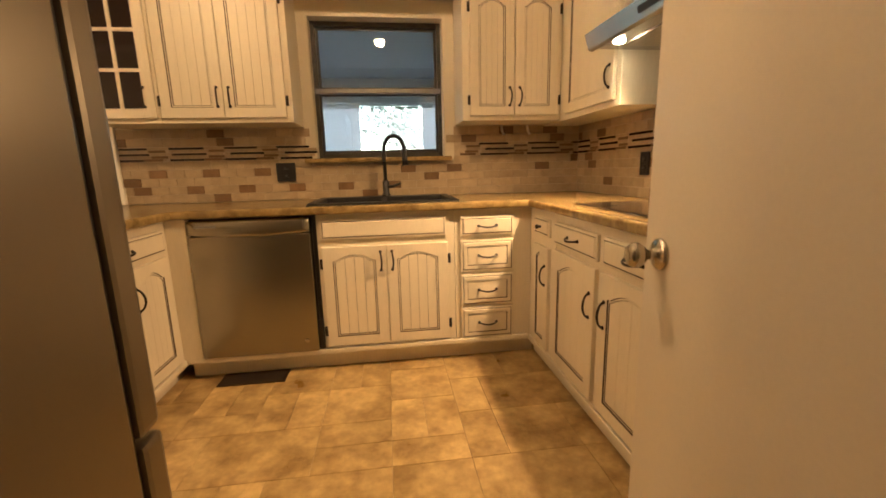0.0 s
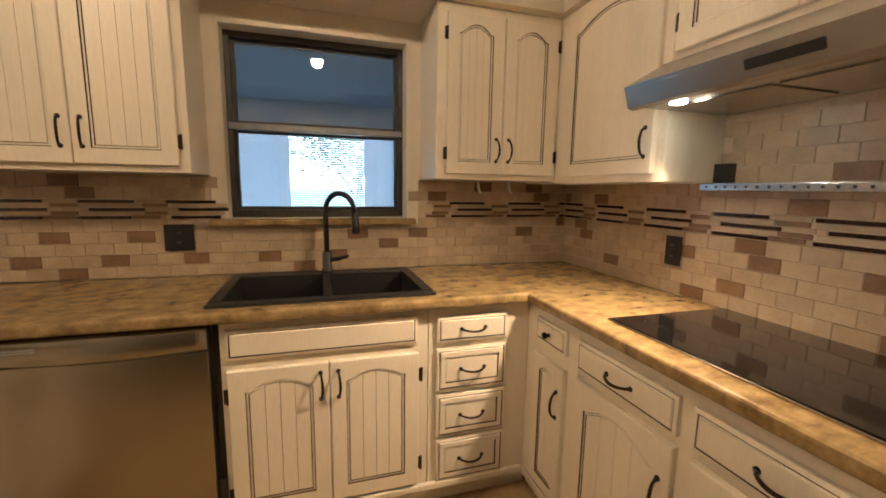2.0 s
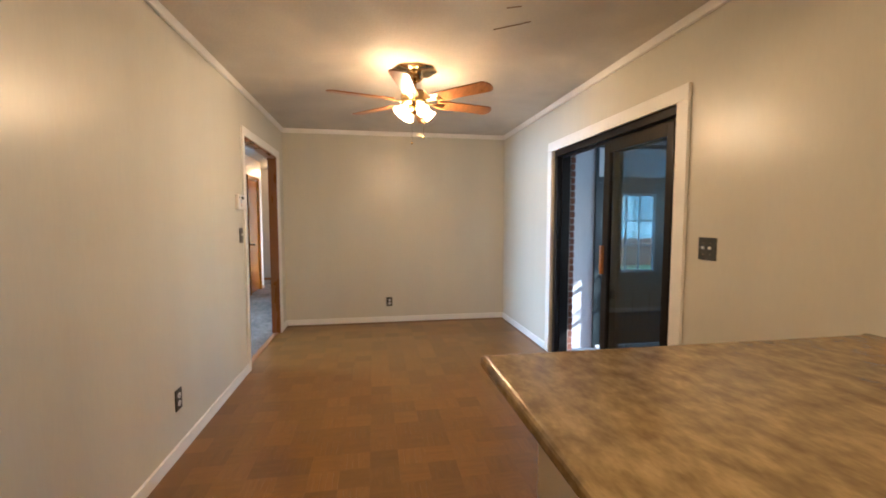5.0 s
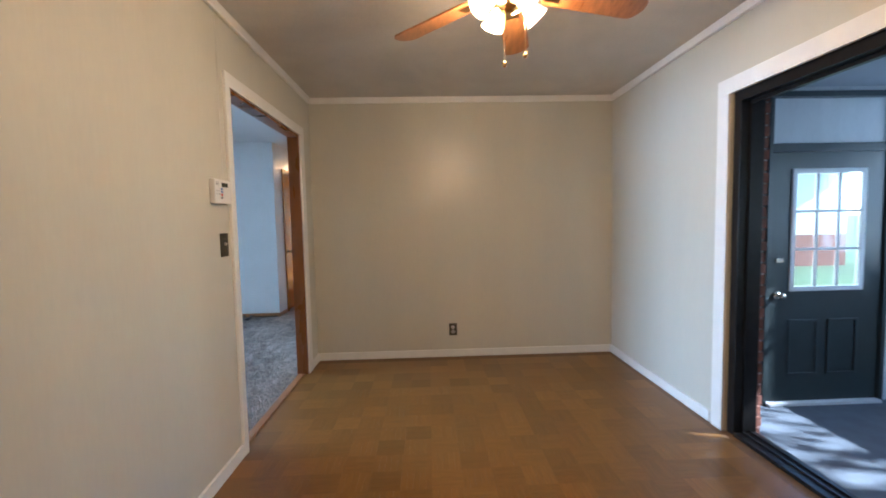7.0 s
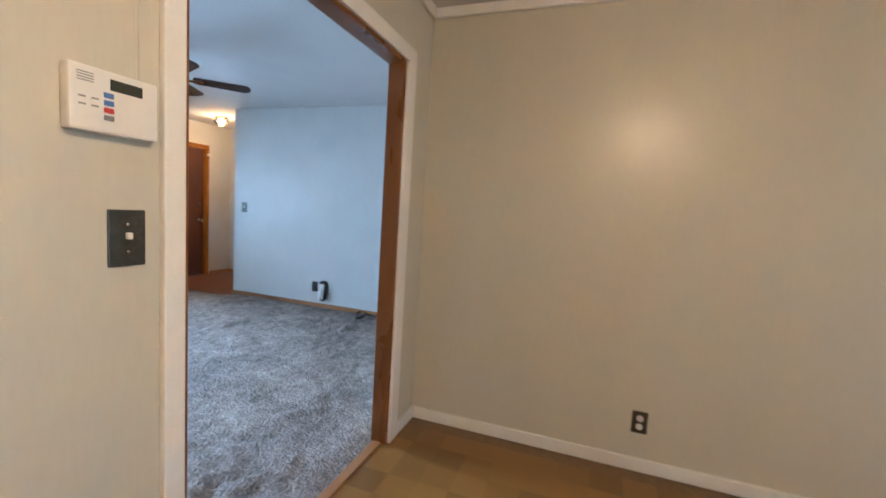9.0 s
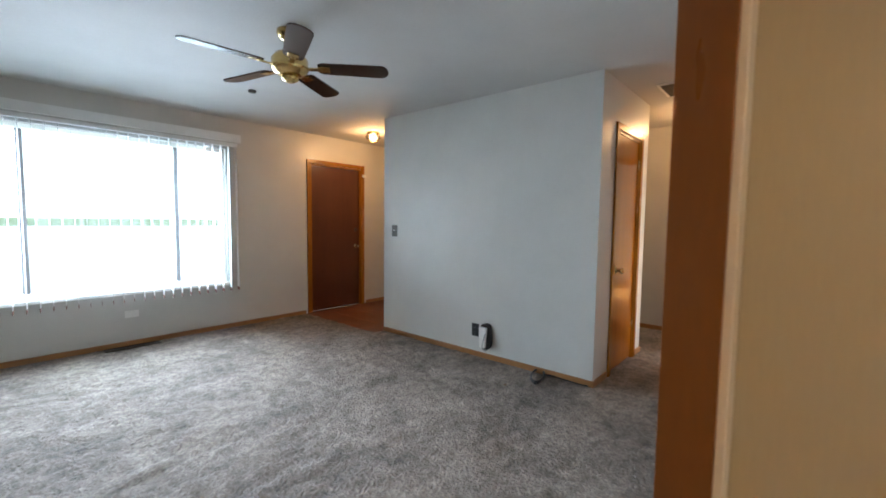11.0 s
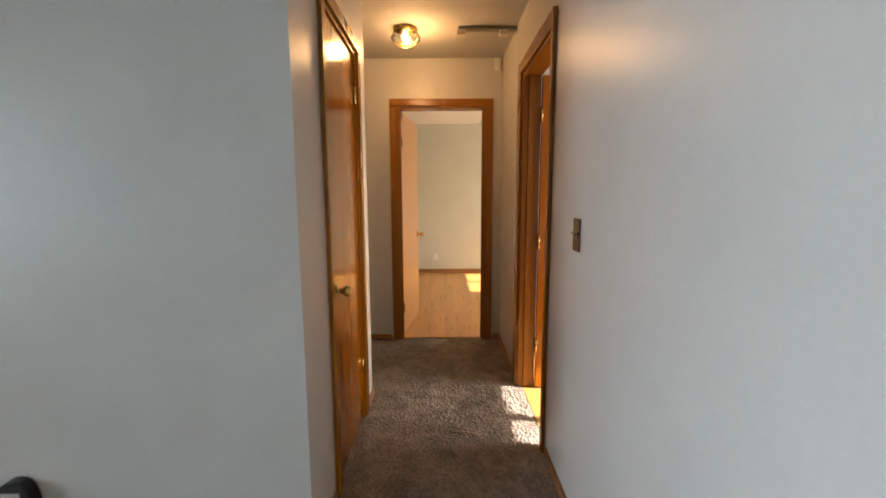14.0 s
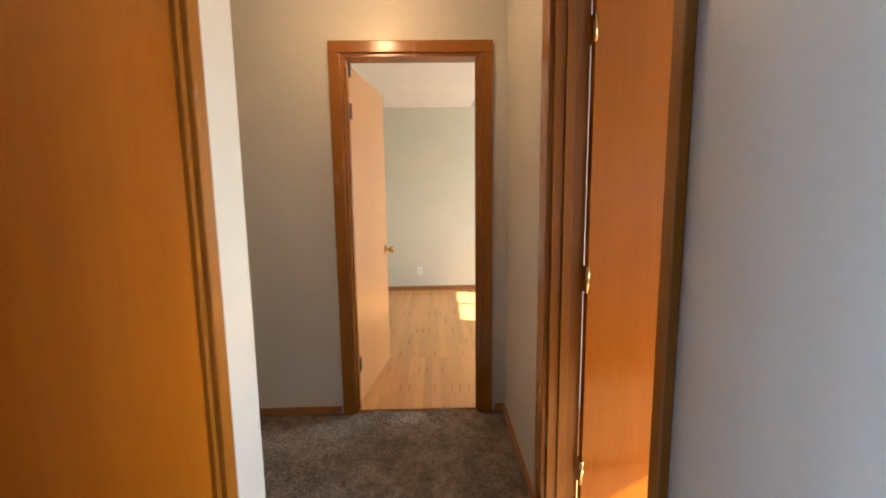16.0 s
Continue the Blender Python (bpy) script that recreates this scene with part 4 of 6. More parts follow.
# cooktop and hood
ck = thing("cooktop", (1.6, -1.41, 0.916), "black glass ceramic cooktop with a steel rim", "cooktop")
bm = bmesh.new()
box(bm, 1.345, 1.835, -1.795, -1.037, 0.9165, 0.922, 0.002)
part("rim", bm, CHROME, ck)
bm = bmesh.new()
box(bm, 1.352, 1.828, -1.788, -1.044, 0.918, 0.9245, 0.001)
part("glass", bm, COOKTOP, ck)
bm = bmesh.new()
for i in range(14):
    a = random.uniform(0, 1)
    box(bm, 1.40 + 0.05 * random.random(), 1.403 + 0.05 * random.random() + 0.003, -1.25 + 0.16 * a, -1.247 + 0.16 * a, 0.9246, 0.925)
tagged(part("mark", bm, DISPLAY, ck, "small grey control marks"), kind="stuff")

hood = thing("range_hood", (1.63, -1.34, 1.58), "stainless under-cabinet range hood with a lit lamp", "range hood")
sec = [(1.850, 1.744), (1.56, 1.744), (1.405, 1.655), (1.425, 1.592), (1.445, 1.586), (1.455, 1.598), (1.850, 1.598)]
bm = bmesh.new()
prism(bm, [(-x, z) for x, z in sec], 0.962, 1.718)
bmesh.ops.transform(bm, matrix=Matrix(((-1, 0, 0, 0), (0, 0, -1, 0), (0, 1, 0, 0), (0, 0, 0, 1))), verts=bm.verts[:])
part("canopy", bm, STEEL_H, hood)
bm = bmesh.new()
box(bm, -0.08, 0.08, -0.012, 0.012, 0, 0.003, 0.001)
part("slot", bm, BLACK, hood, "black control slot", m=Matrix.Translation((1.4145, -1.43, 1.622)) @ pose(0, 0, 0, 0, -17.6, 0) @ face_to(0, 0, 0, "-x"))
for y in (-1.09, -1.60):
    bm = bmesh.new()
    lathe(bm, [(0.024, 1.5965), (0.022, 1.590), (0.010, 1.587)], pose(1.497, y, 0), 16)
    part("lamp_lens", bm, HOOD_BULB if y > -1.3 else CHROME, hood, "lit round lamp lens" if y > -1.3 else "unlit lamp lens")
bm = bmesh.new()
for i in range(2):
    box(bm, 1.545, 1.80, -1.32 - 0.31 * i, -1.03 - 0.31 * i, 1.594, 1.5975, 0.001)
part("filter", bm, CHROME, hood, "metal grease filter panels")
strip_ob = thing("power_strip", (1.82, -1.3, 1.345), "steel wall-mounted power strip with a row of sockets", "power strip")
bm = bmesh.new()
box(bm, 1.797, 1.851, -1.75, -0.925, 1.335, 1.362, 0.003)
part("channel", bm, STEEL_H, strip_ob)
for i in range(22):
    bm = bmesh.new()
    lathe(bm, [(0.0045, 0), (0.0045, 0.0015), (0.003, 0.002)], face_to(1.797, -0.955 - 0.036 * i, 1.349, "-x"), 8)
    part("socket", bm, BLACK, strip_ob, "small dark socket hole")
bm = bmesh.new()
box(bm, 1.82, 1.851, -1.02, -0.93, 1.363, 1.43, 0.004)
whole("junction_box", bm, BLACK, "black junction box above the power strip", "outlet")


# backsplash tiles
def tile_mesh(name, w, h, t, mat, ease=0.0008):
    bm = bmesh.new()
    box(bm, 0, w, 0, h, 0, t)
    top = [v for v in bm.verts if v.co.z > t / 2]
    for v in top:
        v.co.x += ease if v.co.x < w / 2 else -ease
        v.co.y += ease if v.co.y < h / 2 else -ease
    return finish(name, bm, mat)


def backsplash(owner, m, length, zones, rng):
    """Running-bond stone tiles with a band of thin glass strips. zones(u, v): whether a tile may sit there."""
    cache = {}

    def lay(name, u0, u1, v0, v1, mat):
        u1 = min(u1, length)
        if u1 - u0 < 0.012 or not zones((u0 + u1) / 2, (v0 + v1) / 2):
            return
        key = (round(u1 - u0, 3), round(v1 - v0, 3), mat.name)
        if key not in cache:
            cache[key] = tile_mesh(name, key[0], key[1], 0.0035, mat)
        ob = new(name, cache[key])
        ob.parent = owner
        ob.matrix_parent_inverse = here(owner).inverted()
        ob.matrix_basis = m @ pose(u0, v0, 0)
    W, Hh, J = 0.1040, 0.0515, 0.002
    rows = [0.918 + Hh * k for k in range(5)] + [1.2635 + Hh * k for k in range(8)]
    often = (0.12, 0.8, 0.2, 0.8, 0.25, 0.4, 0.3, 0.25, 0.4, 0.3, 0.3, 0.4, 0.3)
    for r, v in enumerate(rows):
        u = -W * 0.5 * (r % 2)
        run = r
        while u < length:
            run += 1
            dark = run % 3 == 0 and rng.random() < often[r]
            lay("tile", max(u, 0), u + W - J, v, v + Hh - J, TILE_DARK if dark else TILE_LIGHT)
            u += W
    # the band: sheets of five thin courses, long dark strips between short brown ones
    sheet = (((0.0, 0.205, TILE_GLASS), (0.205, 0.33, TILE_LIGHT)), ((0.0, 0.23, TILE_LIGHT), (0.23, 0.33, TILE_DARK)), ((0.0, 0.03, TILE_LIGHT), (0.03, 0.235, TILE_GLASS), (0.235, 0.33, TILE_LIGHT)),
             ((0.0, 0.235, TILE_LIGHT), (0.235, 0.33, TILE_DARK)), ((0.0, 0.20, TILE_GLASS), (0.20, 0.31, TILE_DARK), (0.31, 0.33, TILE_LIGHT)))
    for k, course in enumerate(sheet):
        v = 1.1765 + 0.0173 * (4 - k)
        u = -0.05
        while u < length:
            slip = rng.uniform(-0.012, 0.012)
            for a, b, mat in course:
                lay("glass_strip" if mat is TILE_GLASS else "strip", max(u + a + slip, 0), u + b + slip - J, v, v + (0.0128 if mat is TILE_GLASS else 0.0155), mat)
            u += 0.33


rng = random.Random(4)


# ---- kitchen: fridge, door, window, small things ----
fr = thing("refrigerator", (-0.28, -2.39, 0), "brushed stainless refrigerator beside the utility doorway", "refrigerator")
bm = bmesh.new()
box(bm, -0.64, 0.062, -2.765, -2.135, 0.02, 1.76, 0.006)
part("body", bm, FRIDGE_STEEL, fr)
bm = bmesh.new()
box(bm, -0.63, 0.052, -2.134, -2.118, 0.05, 1.74)
part("gasket", bm, BLACK, fr, "black rubber door gasket")
for nm, z0, z1 in (("freezer_door", 0.06, 0.62), ("fridge_door", 0.635, 1.755)):
    bm = bmesh.new()
    box(bm, -0.64, 0.062, -2.117, -2.052, z0, z1, 0.012)
    dd = part(nm, bm, FRIDGE_STEEL, fr)
    bm = bmesh.new()
    zz = (z0 + 0.1, z1 - 0.25) if z0 > 0.5 else (0.50, 0.56)
    tube(bm, [(-0.57, -2.052, zz[0]), (-0.57, -2.005, zz[0] + 0.03), (-0.57, -2.005, zz[1] - 0.03), (-0.57, -2.052, zz[1])], 0.012, 10)
    part("handle", bm, CHROME, dd, "satin metal bar handle")


def knob_set(door, m, r=0.026, mat=CHROME, both=True):
    """A round door knob with rosette, w pointing out of the face."""
    bm = bmesh.new()
    lathe(bm, [(0.034, 0), (0.033, 0.005), (0.026, 0.009), (0.012, 0.012), (0.011, 0.030), (r * 0.75, 0.036), (r, 0.046), (r, 0.058), (r * 0.8, 0.066), (r * 0.3, 0.069)], m, 20)
    return part("knob", bm, mat, door, "round metal knob with rosette")


ud = thing("utility_door", (1.03, -2.4, 0.0), "smooth warm white interior door standing open", "door")
md = pose(0.987, -2.766, 0, 0, 0, 83.6)
bm = bmesh.new()
box(bm, 0.0, 0.778, -0.035, 0.0, 0.010, 2.045, 0.003)
leaf = part("leaf", bm, DOOR_WHITE, ud, m=md)
knob_set(leaf, md @ pose(0.718, 0.0, 0.905) @ face_to(0, 0, 0, "+y"))
knob_set(leaf, md @ pose(0.718, -0.035, 0.905) @ face_to(0, 0, 0, "-y"))
bm = bmesh.new()
box(bm, 0.7775, 0.7795, -0.029, -0.006, 0.878, 0.932, 0.0005)
part("latch_plate", bm, CHROME, leaf, "satin metal latch plate", m=md)
for z in (0.25, 1.75):
    bm = bmesh.new()
    tube(bm, [(0.0, 0.004, z), (0.0, 0.004, z + 0.09)], 0.007, 8)
    part("hinge", bm, CHROME, leaf, m=md)

# kitchen window
win = thing("window_1", (0.485, 0.12, 1.175), "dark-framed double-hung kitchen window looking into the porch", "window", "", "structure")
bm = bmesh.new()
for b in ((0.051, 0.092, 1.176, 2.049), (0.878, 0.919, 1.176, 2.049), (0.092, 0.878, 2.005, 2.049), (0.092, 0.878, 1.176, 1.212)):
    box(bm, b[0], b[1], 0.10, 0.165, b[2], b[3], 0.004)
part("window_frame", bm, SASH, win)
bm = bmesh.new()
box(bm, 0.074, 0.896, 0.088, 0.112, 1.592, 1.622, 0.003)
part("meeting_rail", bm, ALU, win, "grey aluminium meeting rail")
for nm, z0, z1, y in (("upper_sash", 1.622, 2.005, 0.140), ("lower_sash", 1.212, 1.592, 0.118)):
    bm = bmesh.new()
    for b in ((0.092, 0.108, z0, z1), (0.862, 0.878, z0, z1), (0.108, 0.862, z0, z0 + 0.016), (0.108, 0.862, z1 - 0.014, z1)):
        box(bm, b[0], b[1], y, y + 0.02, b[2], b[3], 0.002)
    sash = part(nm, bm, SASH, win)
    bm = bmesh.new()
    box(bm, 0.108, 0.862, y + 0.008, y + 0.012, z0 + 0.016, z1 - 0.014)
    pane = part("pane", bm, PANE, sash)
    pane.visible_shadow = False
strip("window_reveal", [(0.0505, 0.068, 0.006, 0.099, 1.1755, 2.049), (0.902, 0.9195, 0.006, 0.099, 1.1755, 2.049), (0.068, 0.902, 0.006, 0.099, 2.030, 2.049)], WALL_KITCHEN, "cream painted reveal of the kitchen window", "trim", 0.003)


def plate(name, m, w, h, mat, label, kind="switch", category="light switch", group="", toggles=1):
    """A wall plate with toggles, sockets or blank."""
    ob = thing(name, m.translation, label, category, group)
    bm = bmesh.new()
    box(bm, -w / 2, w / 2, -h / 2, h / 2, 0, 0.006, 0.002)
    part("plate", bm, mat, ob, m=m)
    if kind == "switch":
        for t in range(toggles):
            u = (t - (toggles - 1) / 2) * 0.046
            bm = bmesh.new()
            box(bm, u - 0.005, u + 0.005, -0.002, 0.012, 0.005, 0.016, 0.002)
            part("toggle", bm, PORCELAIN, ob, "ivory toggle", m=m)
            for v in (-0.03, 0.03):
                bm = bmesh.new()
                lathe(bm, [(0.0042, 0.006), (0.004, 0.0075), (0.001, 0.008)], m @ pose(u, v, 0), 8)
                part("screw", bm, CHROME, ob)
    elif kind == "lever":
        bm = bmesh.new()
        box(bm, -0.008, 0.008, -0.014, 0.014, 0.005, 0.008, 0.001)
        tube(bm, [(0, 0.0, 0.006), (0, 0.006, 0.016), (0, 0.011, 0.024)], [0.006, 0.0055, 0.0045], 8)
        part("toggle", bm, CHROME, ob, "satin metal toggle", m=m)
    elif kind == "rocker":
        for v in (-0.026, 0.026):
            bm = bmesh.new()
            box(bm, -0.014, 0.014, v - 0.020, v + 0.020, 0.005, 0.010, 0.002)
            part("toggle", bm, PORCELAIN, ob, "ivory toggle", m=m)
    elif kind == "outlet":
        for v in (-0.022, 0.022):
            bm = bmesh.new()
            lathe(bm, [(0.0165, 0.005), (0.0165, 0.009), (0.014, 0.010)], m @ pose(0, v, 0), 16)
            so = part("socket", bm, PORCELAIN if mat is not BLACK else BLACK, ob, m=None)
            bm = bmesh.new()
            for du in (-0.006, 0.004):
                box(bm, du, du + 0.002, v - 0.004, v + 0.005, 0.0098, 0.0106)
            part("slots", bm, GREY_MARK if mat is BLACK else BLACK, so, m=m)
    return ob


plate("wall_outlet", face_to(-0.134, -0.006, 1.093, "-y"), 0.118, 0.118, BLACK, "black double outlet plate on the tile backsplash", "outlet", "outlet", "backsplash outlets")
plate("wall_outlet", face_to(1.843, -0.798, 1.093, "-x"), 0.075, 0.118, BLACK, "narrow black outlet plate on the tile backsplash", "outlet", "outlet", "backsplash outlets")
plate("wall_outlet", face_to(-5.79, -1.496, 0.262, "+x"), 0.075, 0.115, PEWTER, "antique pewter outlet plate on the beige wall", "outlet", "outlet")
plate("wall_outlet", face_to(-2.91, -2.775, 0.315, "+y"), 0.075, 0.118, PEWTER, "antique pewter outlet plate low on the panelled wall", "outlet", "outlet")
plate("light_switch", face_to(-4.107, -2.775, 1.189, "+y"), 0.076, 0.122, PEWTER, "pewter light switch plate beside the white casing", "switch")
plate("light_switch", face_to(-2.345, 0.035, 1.165, "-y"), 0.115, 0.118, PEWTER, "pewter double light switch beside the patio door", "switch", toggles=2)
plate("light_switch", face_to(-7.76, -6.112, 1.170, "+x"), 0.085, 0.128, PEWTER, "grey metal light switch near the entry", "switch")
plate("light_switch", face_to(-8.0, -2.861, 1.147, "-y"), 0.076, 0.125, SWITCH_BLACK, "glossy black light switch with a metal toggle on the hall wall", "lever")
plate("wall_outlet", face_to(-7.76, -4.972, 0.252, "+x"), 0.080, 0.122, BLACK, "black outlet plate in the grey wall", "outlet", "outlet")
plate("wall_outlet", face_to(-13.30, -3.482, 0.268, "+x"), 0.075, 0.115, PORCELAIN, "white outlet plate on the bedroom wall", "outlet", "outlet")
plate("wall_outlet", face_to(-5.666, -7.70, 0.318, "+y"), 0.115, 0.07, PORCELAIN, "white outlet plate below the window", "blank", "outlet")

al = thing("alarm_keypad", (-4.075, -2.775, 1.46), "white alarm keypad with dark display and coloured keys", "alarm keypad")
ma = face_to(-4.075, -2.775, 1.461, "+y")
bm = bmesh.new()
box(bm, -0.083, 0.083, -0.061, 0.061, 0, 0.028, 0.006)
case = part("case", bm, PORCELAIN, al, m=ma)
bm = bmesh.new()
box(bm, -0.013, 0.049, 0.024, 0.046, 0.0275, 0.0295, 0.001)
part("display", bm, DISPLAY, case, "dark display window", m=ma)
for k, mm in enumerate((BLUE, BLUE, RED, GREY_MARK)):
    bm = bmesh.new()
    box(bm, -0.025, -0.007, 0.008 - 0.0145 * k, 0.018 - 0.0145 * k, 0.0275, 0.0300, 0.001)
    part("key", bm, mm, case, ("blue key", "blue key", "red key", "grey key")[k], m=ma)
bm = bmesh.new()
for k in range(4):
    box(bm, -0.070, -0.042, 0.030 + 0.005 * k, 0.032 + 0.005 * k, 0.0275, 0.0285)
for a in (-0.068, -0.046):
    for b in (0.0, -0.014):
        box(bm, a, a + 0.012, b, b + 0.003, 0.0275, 0.0287)
part("print", bm, GREY_MARK, case, "small grey print bars", m=ma)
# Thin pale bead that stands in for a groove of the wall panelling.
bm = bmesh.new()
tube(bm, [(-4.135, -2.773, 1.52), (-4.133, -2.773, 1.9), (-4.134, -2.773, 2.38)], 0.0009, 6)
whole("panel_groove_line", bm, PORCELAIN, "thin pale line standing in for a panel groove above the alarm keypad", "wire")


def register(name, x0, x1, y0, y1, z, mat, label, along="x"):
    ob = thing(name, ((x0 + x1) / 2, (y0 + y1) / 2, z), label, "floor vent")
    bm = bmesh.new()
    for b in ((x0, x1, y0, y0 + 0.014), (x0, x1, y1 - 0.014, y1), (x0, x0 + 0.014, y0 + 0.014, y1 - 0.014), (x1 - 0.014, x1, y0 + 0.014, y1 - 0.014)):
        box(bm, *b, z, z + 0.006, 0.002)
    part("frame", bm, mat, ob)
    bm = bmesh.new()
    box(bm, x0 + 0.014, x1 - 0.014, y0 + 0.014, y1 - 0.014, z, z + 0.001)
    part("backing", bm, BLACK, ob)
    n = int((x1 - x0 - 0.03) / 0.014)
    for i in range(n):
        bm = bmesh.new()
        box(bm, x0 + 0.018 + 0.014 * i, x0 + 0.024 + 0.014 * i, y0 + 0.014, y1 - 0.014, z + 0.001, z + 0.005)
        part("slat", bm, mat, ob)
    return ob


register("floor_register", -0.425, -0.080, -0.715, -0.575, 0.0005, VENT_BROWN, "dark brown metal floor register below the dishwasher")
register("floor_register", -5.87, -5.42, -7.66, -7.55, 0.006, VENT_BROWN, "dark metal floor register below the window")
for x in (1.29, 1.47):
    bm = bmesh.new()
    tube(bm, [(x, -0.018, 1.372), (x + 0.004, -0.022, 1.335), (x + 0.012, -0.030, 1.305), (x + 0.020, -0.034, 1.315)], [0.007, 0.009, 0.006, 0.005], 8)
    whole("wall_hook", bm, HOOK, "small clear plastic hook under the cabinet", "hook", "under-cabinet hooks")
# The fixture at x -0.75 is unseen and only houses the added lamp.
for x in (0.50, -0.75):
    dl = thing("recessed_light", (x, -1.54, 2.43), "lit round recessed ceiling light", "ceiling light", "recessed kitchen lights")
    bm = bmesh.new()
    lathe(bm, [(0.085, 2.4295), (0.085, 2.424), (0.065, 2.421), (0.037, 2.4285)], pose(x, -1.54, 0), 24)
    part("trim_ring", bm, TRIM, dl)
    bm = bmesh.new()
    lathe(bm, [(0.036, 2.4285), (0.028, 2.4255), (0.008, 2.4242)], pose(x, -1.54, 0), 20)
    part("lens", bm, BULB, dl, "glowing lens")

# ---- dining room: patio door, fan ----
pd = thing("door_patio", (-3.42, 0.12, 0), "dark bronze sliding patio door standing half open", "door", "", "structure")
bm = bmesh.new()
for b in ((-4.259, -4.205, 0.05, 0.19, 0.0, 1.984), (-2.635, -2.591, 0.05, 0.19, 0.0, 1.984), (-4.205, -2.635, 0.05, 0.19, 1.925, 1.984), (-4.205, -2.635, 0.05, 0.19, -0.018, 0.016)):
    box(bm, *b, bevel=0.003)
for b in ((-4.205, -4.195, 0.10, 0.108, 0.016, 1.925), (-4.205, -2.635, 0.10, 0.106, 1.905, 1.925), (-4.205, -2.635, 0.10, 0.106, 0.016, 0.026), (-4.205, -2.635, 0.145, 0.151, 0.016, 0.026)):
    box(bm, *b)
part("frame", bm, ALU_BLACK, pd)
for nm, x0, x1, y in (("sliding_panel", -3.405, -2.66, 0.062), ("fixed_panel", -3.36, -2.64, 0.115)):
    bm = bmesh.new()
    for b in ((x0, x0 + 0.075, 0.03, 1.90), (x1 - 0.06, x1, 0.03, 1.90), (x0 + 0.075, x1 - 0.06, 1.82, 1.90), (x0 + 0.075, x1 - 0.06, 0.03, 0.12)):
        box(bm, b[0], b[1], y, y + 0.035, b[2], b[3], 0.003)
    pn = part(nm, bm, ALU_BLACK, pd)
    bm = bmesh.new()
    box(bm, x0 + 0.075, x1 - 0.06, y + 0.014, y + 0.020, 0.12, 1.82)
    g = part("glass", bm, PANE_DARK, pn, "tinted glass")
    g.visible_shadow = False
    if nm == "sliding_panel":
        bm = bmesh.new()
        box(bm, x0 + 0.008, x0 + 0.034, y - 0.028, y - 0.001, 0.90, 1.12, 0.006)
        part("handle", bm, FAN_OAK, pn, "wooden pull handle")


